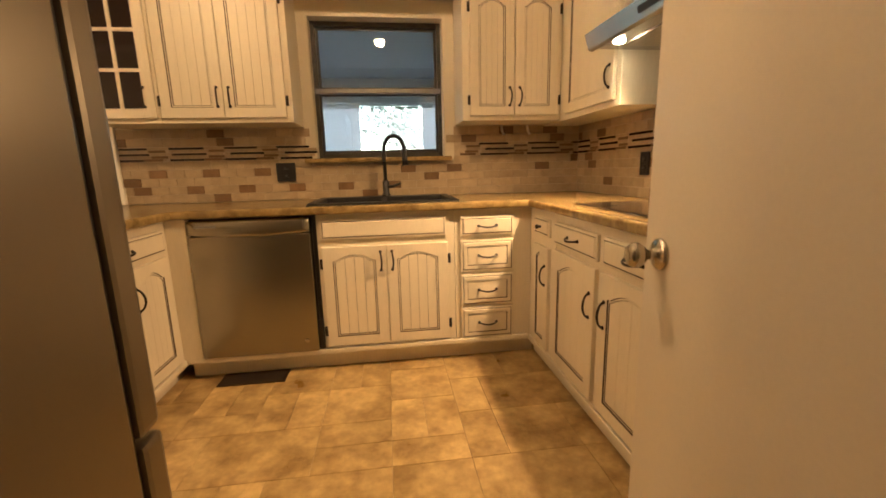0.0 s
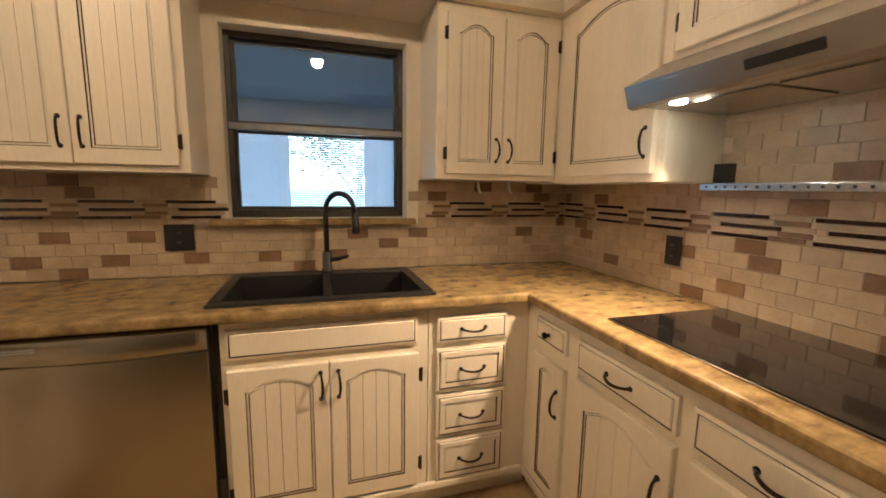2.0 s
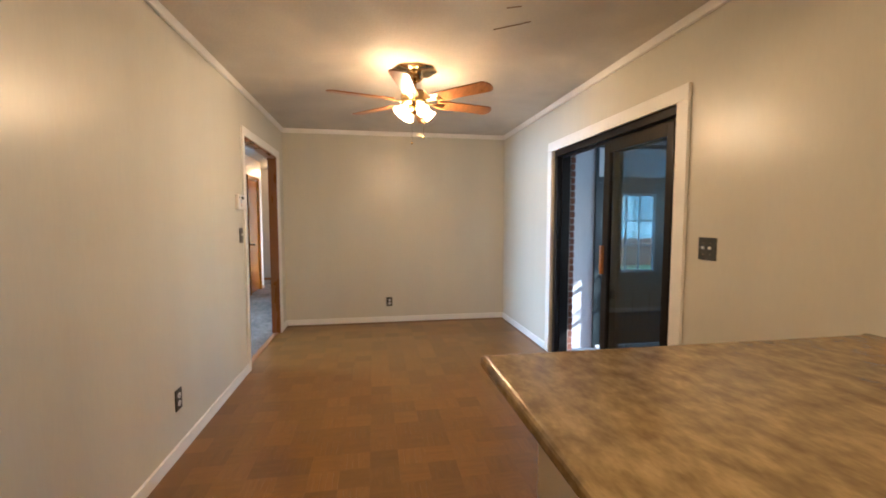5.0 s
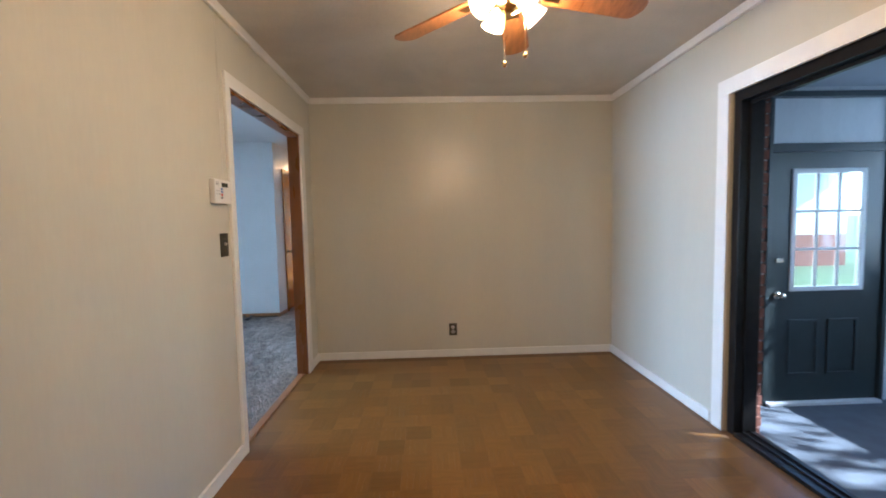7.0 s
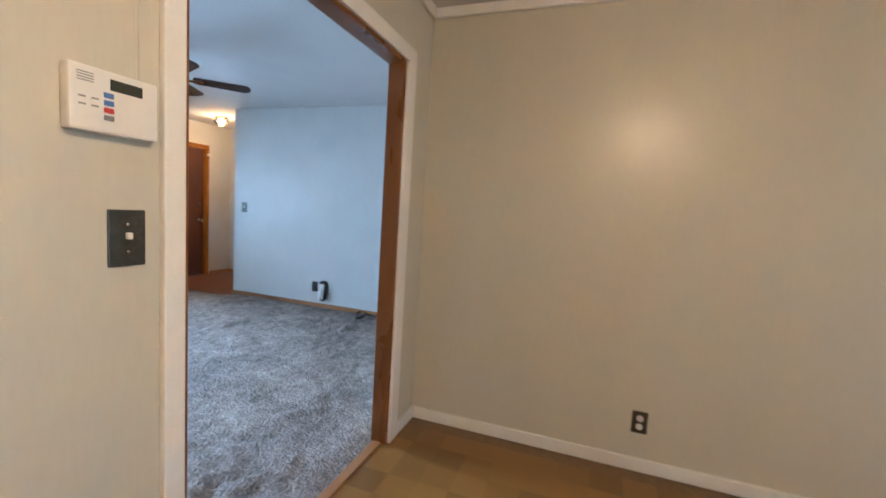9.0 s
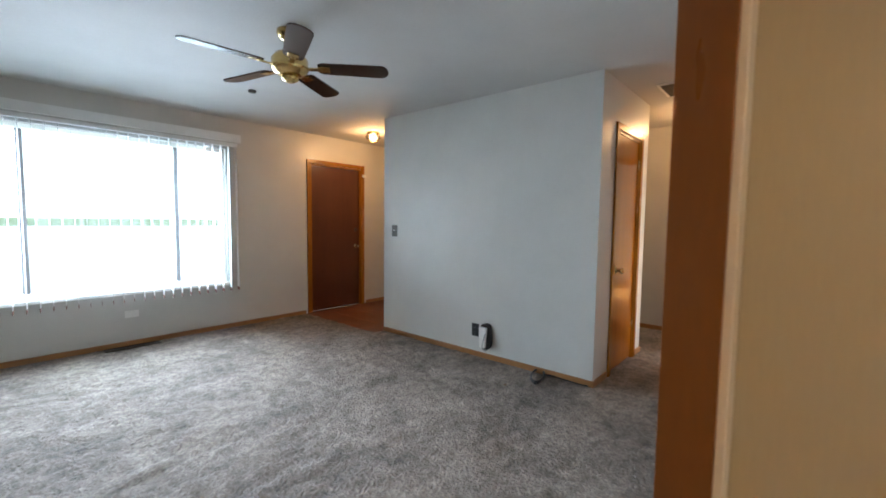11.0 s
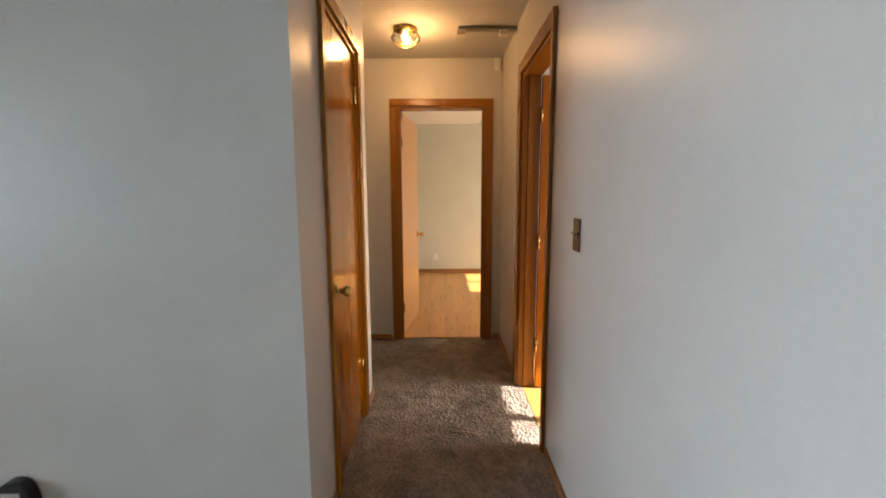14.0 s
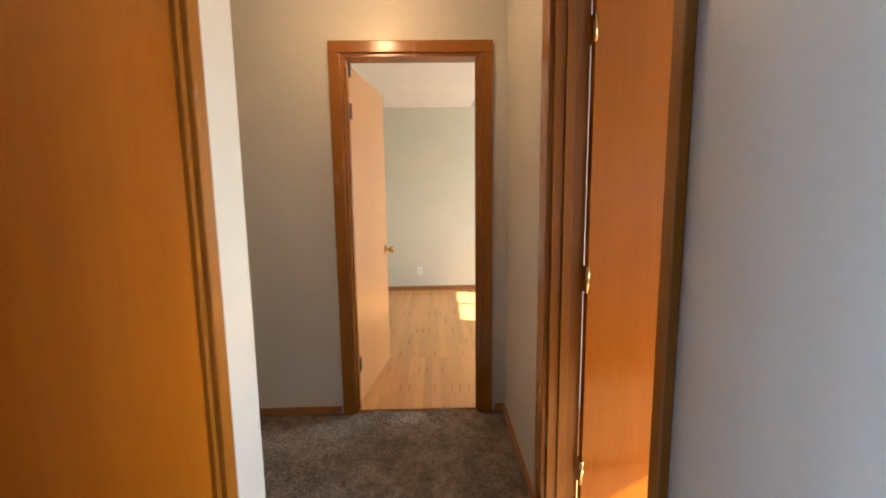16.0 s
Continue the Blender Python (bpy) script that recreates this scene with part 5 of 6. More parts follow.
def fan(name, cx, cy, top, blade_z, radius, start, blade_mat, metal, label, lit, blades=5):
    f = thing(name, (cx, cy, top), label, "ceiling fan")
    bm = bmesh.new()
    if lit:
        lathe(bm, [(0.17, 0), (0.168, -0.010), (0.06, -0.014), (0.058, -0.07), (0.04, -0.08)], pose(cx, cy, top - 0.0005), 8)
    else:
        lathe(bm, [(0.075, 0), (0.075, -0.02), (0.055, -0.05), (0.022, -0.062)], pose(cx, cy, top), 24)
    part("canopy", bm, metal, f)
    bm = bmesh.new()
    lathe(bm, [(0.013, -0.06), (0.013, -(top - blade_z) + 0.07)], pose(cx, cy, top), 12)
    part("downrod", bm, metal, f)
    bm = bmesh.new()
    lathe(bm, [(0.03, 0.085), (0.085, 0.075), (0.108, 0.045), (0.108, 0.01), (0.112, 0.0), (0.108, -0.015), (0.09, -0.035), (0.055, -0.05)], pose(cx, cy, blade_z), 28)
    part("motor", bm, metal, f)
    for k in range(blades):
        a = start + 360 / blades * k
        bm = bmesh.new()
        outline = [(0.17, -0.045), (0.20, -0.058)] + [(radius - 0.05 + 0.05 * math.sin(t), 0.066 * -math.cos(t)) for t in [math.pi * i / 8 for i in range(9)]] + [(0.20, 0.058), (0.17, 0.045)]
        prism(bm, outline, -0.004, 0.004)
        mb = pose(cx, cy, blade_z + 0.004, 0, 0, a) @ pose(0, 0, 0, -11, 0, 0)
        bl = part("blade", bm, blade_mat, f, m=mb)
        bm = bmesh.new()
        box(bm, 0.09, 0.19, -0.016, 0.016, -0.012, -0.004, 0.003)
        box(bm, 0.17, 0.24, -0.030, 0.030, -0.009, -0.0045, 0.002)
        part("blade_iron", bm, metal, bl, "cast metal blade bracket", m=mb)
    if lit:
        bm = bmesh.new()
        lathe(bm, [(0.055, -0.05), (0.058, -0.065), (0.04, -0.085), (0.015, -0.095)], pose(cx, cy, blade_z), 20)
        kit = part("light_kit", bm, metal, f)
        for k in range(4):
            ms = pose(cx, cy, blade_z - 0.035, 0, 0, 20 + 90 * k) @ pose(0.068, 0, 0, 0, 130, 0) @ Matrix.Scale(0.72, 4)
            bm = bmesh.new()
            lathe(bm, [(0.014, -0.05), (0.016, 0.0), (0.026, 0.008)], ms, 10)
            part("arm", bm, metal, kit)
            bm = bmesh.new()
            prof = [(0.024, 0.005), (0.034, 0.030), (0.046, 0.070), (0.056, 0.105), (0.066, 0.122)]
            n = 24
            rings = []
            for q, (r, z) in enumerate(prof):
                rings.append([bm.verts.new((r * (1 + 0.05 * q / 4 * math.cos(8 * 2 * math.pi * i / n)) * math.cos(2 * math.pi * i / n), r * math.sin(2 * math.pi * i / n), z)) for i in range(n)])
            for a2, b2 in zip(rings, rings[1:]):
                for i in range(n):
                    bm.faces.new((a2[i], a2[(i + 1) % n], b2[(i + 1) % n], b2[i])).smooth = True
            bmesh.ops.transform(bm, matrix=ms, verts=bm.verts[:])
            sh = part("shade", bm, FROST, kit, "lit frosted tulip glass shade")
            sh.visible_shadow = False
        for dx, dy, ln in ((0.06, -0.03, 0.31), (0.02, 0.06, 0.26)):
            bm = bmesh.new()
            tube(bm, [(cx + dx, cy + dy, blade_z - 0.05), (cx + dx, cy + dy, blade_z - ln)], 0.0014, 6)
            ch = part("pull_chain", bm, metal, f)
            bm = bmesh.new()
            lathe(bm, [(0.002, 0.012), (0.009, 0.004), (0.010, -0.004), (0.004, -0.013)], pose(cx + dx, cy + dy, blade_z - ln), 10)
            part("fob", bm, metal, ch)
    else:
        bm = bmesh.new()
        lathe(bm, [(0.052, -0.05), (0.05, -0.075), (0.02, -0.09)], pose(cx, cy, blade_z), 20)
        part("switch_cup", bm, metal, f)
    return f


fan("ceiling_fan", -3.60, -1.37, H, 2.195, 0.65, 45, FAN_OAK, BRASS, "brass ceiling fan with oak blades and four lit shades", True, 6)
fan("ceiling_fan", -5.95, -5.10, H, 2.215, 0.60, 66, FAN_DARK, BRASS, "brass ceiling fan with dark walnut blades", False)

# ---- doors ----
cd = thing("closet_door", (-8.43, -3.86, 0), "orange-stained flush closet door, closed, with a brass knob", "door", "interior doors")
bm = bmesh.new()
box(bm, -8.723, -8.142, -3.878, -3.843, 0.012, 2.028, 0.002)
leaf = part("leaf", bm, DOOR_WOOD, cd)
knob_set(leaf, face_to(-8.20, -3.843, 0.885, "+y"), 0.025, BRASS)
for z in (0.28, 1.78):
    bm = bmesh.new()
    tube(bm, [(-8.723, -3.836, z), (-8.723, -3.836, z + 0.09)], 0.007, 8)
    part("hinge", bm, BRASS, leaf)
dd = thing("den_door", (-9.10, -2.4, 0), "orange-stained flush door standing open into the side room", "door", "interior doors")
bm = bmesh.new()
box(bm, -9.118, -9.083, -2.7505, -2.07, 0.012, 2.025, 0.002)
leaf = part("leaf", bm, DOOR_WOOD, dd)
knob_set(leaf, face_to(-9.083, -2.13, 0.885, "+x"), 0.025, BRASS)
for z in (0.25, 0.95, 1.75):
    bm = bmesh.new()
    box(bm, -9.1195, -9.085, -2.757, -2.746, z, z + 0.09, 0.001)
    tube(bm, [(-9.082, -2.752, z), (-9.082, -2.752, z + 0.09)], 0.007, 8)
    part("hinge", bm, BRASS, leaf, "brass butt hinge")
bd = thing("bedroom_door", (-10.5, -3.68, 0), "tan birch flush door standing open into the bedroom", "door", "interior doors")
mb = pose(-10.160, -3.733, 0, 0, 0, 172.3)
bm = bmesh.new()
box(bm, 0.0, 0.745, -0.0, 0.035, 0.012, 2.018, 0.002)
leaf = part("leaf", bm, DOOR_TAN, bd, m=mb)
knob_set(leaf, mb @ pose(0.685, 0.0, 0.885) @ face_to(0, 0, 0, "-y"), 0.025, BRASS)
for z in (0.22, 1.72, 1.95):
    bm = bmesh.new()
    box(bm, -0.010, 0.030, -0.004, 0.0, z, z + 0.085, 0.001)
    tube(bm, [(-0.004, -0.006, z), (-0.004, -0.006, z + 0.085)], 0.007, 8)
    part("hinge", bm, PEWTER, leaf, "dark butt hinge", m=mb)
fd = thing("front_door", (-8.1, -7.74, 0), "dark red-brown wooden front door, closed", "door")
bm = bmesh.new()
box(bm, -8.508, -7.702, -7.765, -7.722, 0.016, 2.013, 0.003)
leaf = part("leaf", bm, DOOR_DARK, fd)
knob_set(leaf, face_to(-8.445, -7.722, 0.89, "+y"), 0.024, CHROME)
bm = bmesh.new()
lathe(bm, [(0.026, 0), (0.025, 0.010), (0.012, 0.014)], face_to(-8.445, -7.722, 1.137, "+y"), 16)
part("deadbolt", bm, PEWTER, leaf)
bm = bmesh.new()
box(bm, -8.60, -8.54, -7.68, -7.655, 1.92, 1.96, 0.004)
whole("door_sensor", bm, PORCELAIN, "small white alarm sensor on the front door casing", "sensor")

# ---- living room: window, blinds, loose things ----
lw = thing("window_2", (-5.5, -7.78, 0.55), "wide white-framed living room window", "window", "", "structure")
bm = bmesh.new()
for b in ((-6.599, -6.55, 0.551, 2.079), (-4.50, -4.451, 0.551, 2.079), (-6.55, -4.50, 2.03, 2.079), (-6.55, -4.50, 0.551, 0.60)):
    box(bm, b[0], b[1], -7.82, -7.75, b[2], b[3], 0.004)
part("window_frame", bm, TRIM, lw)
for x in (-6.11, -4.94):
    bm = bmesh.new()
    box(bm, x - 0.025, x + 0.025, -7.815, -7.755, 0.60, 2.03, 0.003)
    part("mullion", bm, ALU, lw, "grey mullion")
for x0, x1 in ((-6.55, -6.135), (-6.085, -4.965), (-4.915, -4.50)):
    bm = bmesh.new()
    box(bm, x0, x1, -7.79, -7.786, 0.60, 2.03)
    g = part("pane", bm, PANE, lw)
    g.visible_shadow = False
bm = bmesh.new()
box(bm, -6.62, -4.43, -7.70, -7.675, 0.515, 0.549, 0.004)
part("window_sill", bm, TRIM, lw)
vb = thing("vertical_blind", (-5.55, -7.63, 2.15), "white vertical blinds turned open below a white valance", "blind")
bm = bmesh.new()
box(bm, -6.725, -4.35, -7.60, -7.585, 2.145, 2.235, 0.003)
box(bm, -6.725, -6.71, -7.70, -7.585, 2.145, 2.235, 0.003)
part("valance", bm, BLIND, vb)
bm = bmesh.new()
box(bm, -6.70, -4.36, -7.665, -7.625, 2.10, 2.14, 0.003)
part("head_rail", bm, BLIND, vb)
slat_x = [-6.69 + 0.084 * i for i in range(28)]
for x in slat_x:
    bm = bmesh.new()
    box(bm, -0.00075, 0.00075, -0.043, 0.043, 0.455, 2.10)
    sm = pose(x, -7.645, 0, 0, 0, -9)
    sl = part("slat", bm, BLIND, vb, m=sm)
    bm = bmesh.new()
    box(bm, -0.0018, 0.0018, -0.0435, 0.0435, 0.45, 0.485)
    part("weight", bm, RUST, sl, "rust-brown bottom weight", m=sm)

ch = thing("wall_charger", (-7.75, -4.845, 0.22), "white plug-in device with a black rim in the outlet", "charger")
mc = face_to(-7.76, -4.845, 0.205, "+x")
bm = bmesh.new()
prism(bm, [(0.012 + 0.062 * math.copysign(abs(math.cos(t)) ** 0.7, math.cos(t)), 0.012 + 0.122 * math.copysign(abs(math.sin(t)) ** 0.8, math.sin(t))) for t in [2 * math.pi * i / 28 for i in range(28)]], 0.001, 0.040)
back = part("back", bm, BLACK, ch, "black plastic back", m=mc)
bm = bmesh.new()
prism(bm, [(-0.046, 0.098), (-0.034, -0.092), (0.022, -0.092), (0.036, 0.098)], 0.036, 0.066)
bmesh.ops.bevel(bm, geom=bm.edges[:], offset=0.007, segments=2, profile=0.6, affect='EDGES')
part("cover", bm, PORCELAIN, ch, "white plastic cover", m=mc)
bm = bmesh.new()
tube(bm, [(0.034, 0.05, 0.068), (0.022, 0.0, 0.073), (0.004, -0.06, 0.073), (-0.004, -0.10, 0.060), (0.020, -0.122, 0.045), (0.062, -0.085, 0.030), (0.070, 0.0, 0.020)], 0.003, 6)
part("cord", bm, BLACK, ch, "thin black cord", m=mc)
bm = bmesh.new()
pts = []
for k in range(60):
    a = 2 * math.pi * k / 26
    pts.append((-7.62 + 0.15 * math.cos(a) - 0.004 * k / 10, -4.24 + 0.055 * math.sin(a) + 0.05 * math.cos(a), 0.019 + 0.005 * (k % 26) / 26 + 0.008 * (k // 26)))
pts += [(-7.74, -4.17, 0.014), (-7.735, -4.08, 0.012), (-7.725, -3.95, 0.012), (-7.73, -3.86, 0.012)]
tube(bm, pts, 0.0055, 6)
whole("coiled_cable", bm, BLACK, "black coiled cable lying on the carpet by the baseboard", "cable")
bm = bmesh.new()
lathe(bm, [(0.035, 2.43), (0.035, 2.415), (0.028, 2.408), (0.01, 2.406)], pose(-6.34, -6.45, 0), 16)
whole("ceiling_plug", bm, PEWTER, "small dark round plug on the living room ceiling", "ceiling fixture")


def flush_lamp(cx, cy, label):
    f = thing("flush_lamp", (cx, cy, 2.43), label, "ceiling light", "flush ceiling lamps")
    bm = bmesh.new()
    lathe(bm, [(0.085, 0), (0.082, -0.018), (0.05, -0.030), (0.02, -0.034)], pose(cx, cy, 2.4295), 20)
    part("base", bm, BRASS, f)
    n = 8
    top, bot = 2.395, 2.325
    ring = lambda r, z: [(cx + r * math.cos(2 * math.pi * (i + 0.5) / n), cy + r * math.sin(2 * math.pi * (i + 0.5) / n), z) for i in range(n)]
    a, b, c = ring(0.085, top), ring(0.105, 2.365), ring(0.062, bot)
    cage = bmesh.new()
    for r in (a, b, c):
        tube(cage, r, 0.003, 6, True)
    for i in range(n):
        tube(cage, [a[i], b[i], c[i]], 0.003, 6)
        tube(cage, [c[i], (cx, cy, bot - 0.006)], 0.0025, 6)
    lathe(cage, [(0.004, bot), (0.008, bot - 0.012), (0.002, bot - 0.028)], pose(cx, cy, 0), 8)
    part("cage", cage, BRASS, f, "brass lantern cage")
    g = bmesh.new()
    va, vb_, vc = ([g.verts.new(p) for p in r] for r in (a, b, c))
    for i in range(n):
        j = (i + 1) % n
        g.faces.new((va[i], va[j], vb_[j], vb_[i]))
        g.faces.new((vb_[i], vb_[j], vc[j], vc[i]))
    go = part("glass", g, PANE, f, "clear bevelled glass")
    go.visible_shadow = False
    for s in (-1, 1):
        bm = bmesh.new()
        lathe(bm, [(0.010, 0.03), (0.012, 0.02), (0.024, -0.005), (0.022, -0.022), (0.006, -0.034)], pose(cx + 0.036 * s, cy, 2.375), 12)
        bo = part("bulb", bm, BULB, f, "lit bulb")
        bo.visible_shadow = False
    return f


flush_lamp(-9.44, -3.62, "lit brass and glass flush ceiling lamp in the hall")
flush_lamp(-8.16, -6.97, "lit brass and glass flush ceiling lamp over the entry")

rv = thing("return_grille", (-8.57, -3.305, 2.43), "white-framed return air grille with four dark panels", "ceiling vent")
bm = bmesh.new()
box(bm, -8.775, -8.375, -3.63, -2.985, 2.420, 2.4295, 0.003)
part("frame", bm, TRIM, rv)
for i in range(4):
    y0 = -3.605 + 0.151 * i
    bm = bmesh.new()
    box(bm, -8.75, -8.40, y0, y0 + 0.137, 2.4165, 2.4215)
    panel = part("panel", bm, GRILLE, rv)
    for k in range(14):
        bm = bmesh.new()
        box(bm, -8.747 + 0.025 * k, -8.735 + 0.025 * k, y0 + 0.002, y0 + 0.135, 2.4145, 2.4164)
        part("slat", bm, GRILLE, panel)
hr = thing("ceiling_track", (-9.42, -3.06, 2.43), "short grey ceiling bar with two end blocks", "ceiling fixture")
bm = bmesh.new()
box(bm, -9.45, -9.40, -3.26, -2.87, 2.408, 2.4295, 0.003)
part("bar", bm, ALU, hr)
for y in (-3.24, -2.95):
    bm = bmesh.new()
    box(bm, -9.46, -9.39, y - 0.03, y + 0.03, 2.375, 2.4075, 0.006)
    part("block", bm, CEILING, hr)
bm = bmesh.new()
box(bm, -10.0575, -10.025, -2.935, -2.885, 2.325, 2.425, 0.008)
whole("alarm_sensor", bm, PORCELAIN, "small white alarm sensor high in the hall corner", "sensor")
bm = bmesh.new()
for pts in (((-2.87, -0.98, 0), (-2.80, -0.88, 0), (-2.74, -0.80, 0)), ((-2.62, -0.98, 0), (-2.59, -0.91, 0)), ((-2.45, -0.86, 0), (-2.41, -0.79, 0), (-2.36, -0.76, 0)), ((-2.58, -1.34, 0), (-2.55, -1.24, 0))):
    tube(bm, [(x, y, 2.4285) for x, y, z in pts], 0.003, 6)
structure("ceiling_crack", bm, FLOOR_JOINT, "dark hairline cracks in the dining ceiling", "ceiling mark")

# ---- enclosed porch ----
PZ = -0.26
bm = bmesh.new()
box(bm, -5.3, 2.7, 0.20, 3.1, PZ - 0.12, PZ)
structure("floor_porch", bm, PORCH_CARPET, "grey-blue outdoor carpet on the porch floor", "floor")
bm = bmesh.new()
box(bm, -5.3, 2.7, 0.22, 3.15, 2.28, 2.36)
structure("ceiling_porch", bm, PORCH_CEILING, "pale blue-grey painted porch ceiling", "ceiling")
wall("wall_porch_west", "y", 0.278, 3.1, -5.24, -5.12, PZ, 2.28, PORCH_WHITE, "white boarded porch end wall", [(1.0, 1.945, PZ, 1.835)])
wall("wall_porch_north", "x", -5.24, 2.7, 3.0, 3.1, PZ, 2.28, PORCH_WHITE, "white panelled porch wall with windows", [(-4.75, -3.55, 0.85, 1.98), (-2.9, -1.7, 0.85, 1.98), (-0.62, 1.42, 0.9, 1.975)])
wall("wall_porch_east", "y", 0.278, 3.0, 2.6, 2.7, PZ, 2.28, PORCH_WHITE, "white porch end wall")
bw = wall("wall_brick", "x", -5.12, 2.6, 0.222, 0.262, PZ, 2.28, MORTAR, "red brick outer wall of the house", [(-4.285, -2.56, PZ, 2.02), (0.02, 0.95, 1.15, 2.08)])
bk = tile_mesh("brick", 0.20, 0.058, 0.014, BRICK)
bks = tile_mesh("brick", 0.10, 0.058, 0.014, BRICK)
bke = tile_mesh("brick", 0.036, 0.058, 0.014, BRICK)
for r in range(38):
    z = PZ + 0.005 + 0.0665 * r
    for q in range(4):
        x = -5.1 + 0.2085 * q + (0.104 if r % 2 else 0)
        if x + 0.2 < -4.27:
            ob = new("brick", bk)
            ob.parent = bw
            ob.matrix_basis = face_to(x + 0.2, 0.262, z, "+y")
    ob = new("brick", bk if r % 2 else bks)
    ob.parent = bw
    ob.matrix_basis = face_to(-4.281, 0.262, z, "+y")
    ob = new("brick", bke)
    ob.parent = bw
    ob.matrix_basis = face_to(-4.285, 0.226 + (0.004 if r % 2 else 0), z, "+x")
strip("porch_beam", [(-5.118, -5.07, 0.28, 3.0, 2.19, 2.235), (-5.118, -5.09, 0.965, 1.0, PZ, 2.19), (-5.118, -5.09, 1.945, 1.98, PZ, 2.19), (-5.118, -5.09, 1.0, 1.945, 1.775, 1.84)], GREEN_DOOR, "dark green painted frame round the porch door", "trim", 0.003)
pdoor = thing("porch_door", (-5.15, 1.47, PZ), "dark green panelled porch door with nine panes", "door")
mp = face_to(-5.15, 1.005, PZ, "+x")
bm = bmesh.new()
dw_, dh = 0.935, 2.05
for b in ((0, 0.165, 0, dh), (0.775, dw_, 0, dh), (0.165, 0.775, 0, 0.93), (0.165, 0.775, 1.905, dh)):
    box(bm, b[0], b[1], b[2], b[3], 0, 0.04)
leaf = part("leaf", bm, GREEN_DOOR, pdoor, m=mp)
bm = bmesh.new()
for b in ((0.165, 0.200, 0.93, 1.905), (0.740, 0.775, 0.93, 1.905), (0.200, 0.740, 0.93, 0.965), (0.200, 0.740, 1.87, 1.905)):
    box(bm, *b, 0.030, 0.052, 0.003)
for i in (1, 2):
    u = 0.2 + 0.54 * i / 3
    box(bm, u - 0.010, u + 0.010, 0.965, 1.87, 0.030, 0.046, 0.002)
    v = 0.965 + 0.905 * i / 3
    box(bm, 0.2, 0.74, v - 0.010, v + 0.010, 0.030, 0.0455, 0.002)
part("lite_frame", bm, PORCH_WHITE, leaf, "white muntin frame", m=mp)
for i in range(3):
    for j in range(3):
        bm = bmesh.new()
        box(bm, 0.2 + 0.18 * i + 0.01, 0.38 + 0.18 * i - 0.01, 0.965 + 0.3017 * j + 0.01, 1.2667 + 0.3017 * j - 0.01, 0.020, 0.024)
        g = part("pane", bm, PANE, leaf, m=mp)
        g.visible_shadow = False
for u0 in (0.17, 0.50):
    for v0, v1 in ((0.24, 0.70),):
        bm = bmesh.new()
        for b in ((u0, u0 + 0.25, v0, v0 + 0.02), (u0, u0 + 0.25, v1 - 0.02, v1), (u0, u0 + 0.02, v0 + 0.02, v1 - 0.02), (u0 + 0.23, u0 + 0.25, v0 + 0.02, v1 - 0.02)):
            box(bm, *b, 0.040, 0.050, 0.004)
        part("panel_moulding", bm, GREEN_DOOR, leaf, m=mp)
knob_set(leaf, mp @ pose(0.075, 0.90, 0.040), 0.026, CHROME)
bm = bmesh.new()
box(bm, 0.045, 0.105, 1.165, 1.20, 0.040, 0.058, 0.004)
part("deadbolt", bm, CHROME, leaf, m=mp)
bm = bmesh.new()
box(bm, -5.16, -5.06, 1.0, 1.945, PZ, PZ + 0.025, 0.004)
structure("threshold_porch_door", bm, PORCH_WHITE, "white threshold of the porch door", "threshold")
for x0, x1, z0, z1, blinds in ((-4.75, -3.55, 0.85, 1.98, False), (-2.9, -1.7, 0.85, 1.98, False), (-0.62, 1.42, 0.9, 1.975, True)):
    wobj = thing("porch_window", ((x0 + x1) / 2, 3.05, z0), "white-framed porch window", "window", "porch windows", "structure")
    bm = bmesh.new()
    for b in ((x0 + 0.001, x0 + 0.035, z0 + 0.001, z1 - 0.001), (x1 - 0.035, x1 - 0.001, z0 + 0.001, z1 - 0.001), (x0 + 0.035, x1 - 0.035, z0 + 0.001, z0 + 0.035), (x0 + 0.035, x1 - 0.035, z1 - 0.035, z1 - 0.001)) + (() if blinds else ((x0 + 0.035, x1 - 0.035, (z0 + z1) / 2 - 0.015, (z0 + z1) / 2 + 0.015),)):
        box(bm, b[0], b[1], 3.02, 3.07, b[2], b[3], 0.003)
    part("window_frame", bm, PORCH_WHITE, wobj)
    bm = bmesh.new()
    box(bm, x0 + 0.035, x1 - 0.035, 3.045, 3.049, z0 + 0.035, z1 - 0.035)
    g = part("pane", bm, PANE, wobj)
    g.visible_shadow = False
    if blinds:
        vo = thing("horizontal_blind", ((x0 + x1) / 2, 2.985, z1), "white horizontal blind over the porch window", "blind")
        for a, b in ((-0.60, 0.185), (1.025, 1.40)):
            bm = bmesh.new()
            box(bm, a, b, 2.992, 2.994, 0.92, 1.96)
            whole("roller_blind", bm, SHEER, "white sheer shade hanging in the porch window", "window shade", "porch shades")
        for k in range(38):
            z = z1 - 0.03 - 0.026 * k
            bm = bmesh.new()
            box(bm, 0.19, 1.02, -0.0115, 0.0115, -0.0006, 0.0006)
            part("slat", bm, BLIND, vo, m=Matrix.Translation((0, 2.982, z)) @ pose(0, 0, 0, 28, 0, 0))

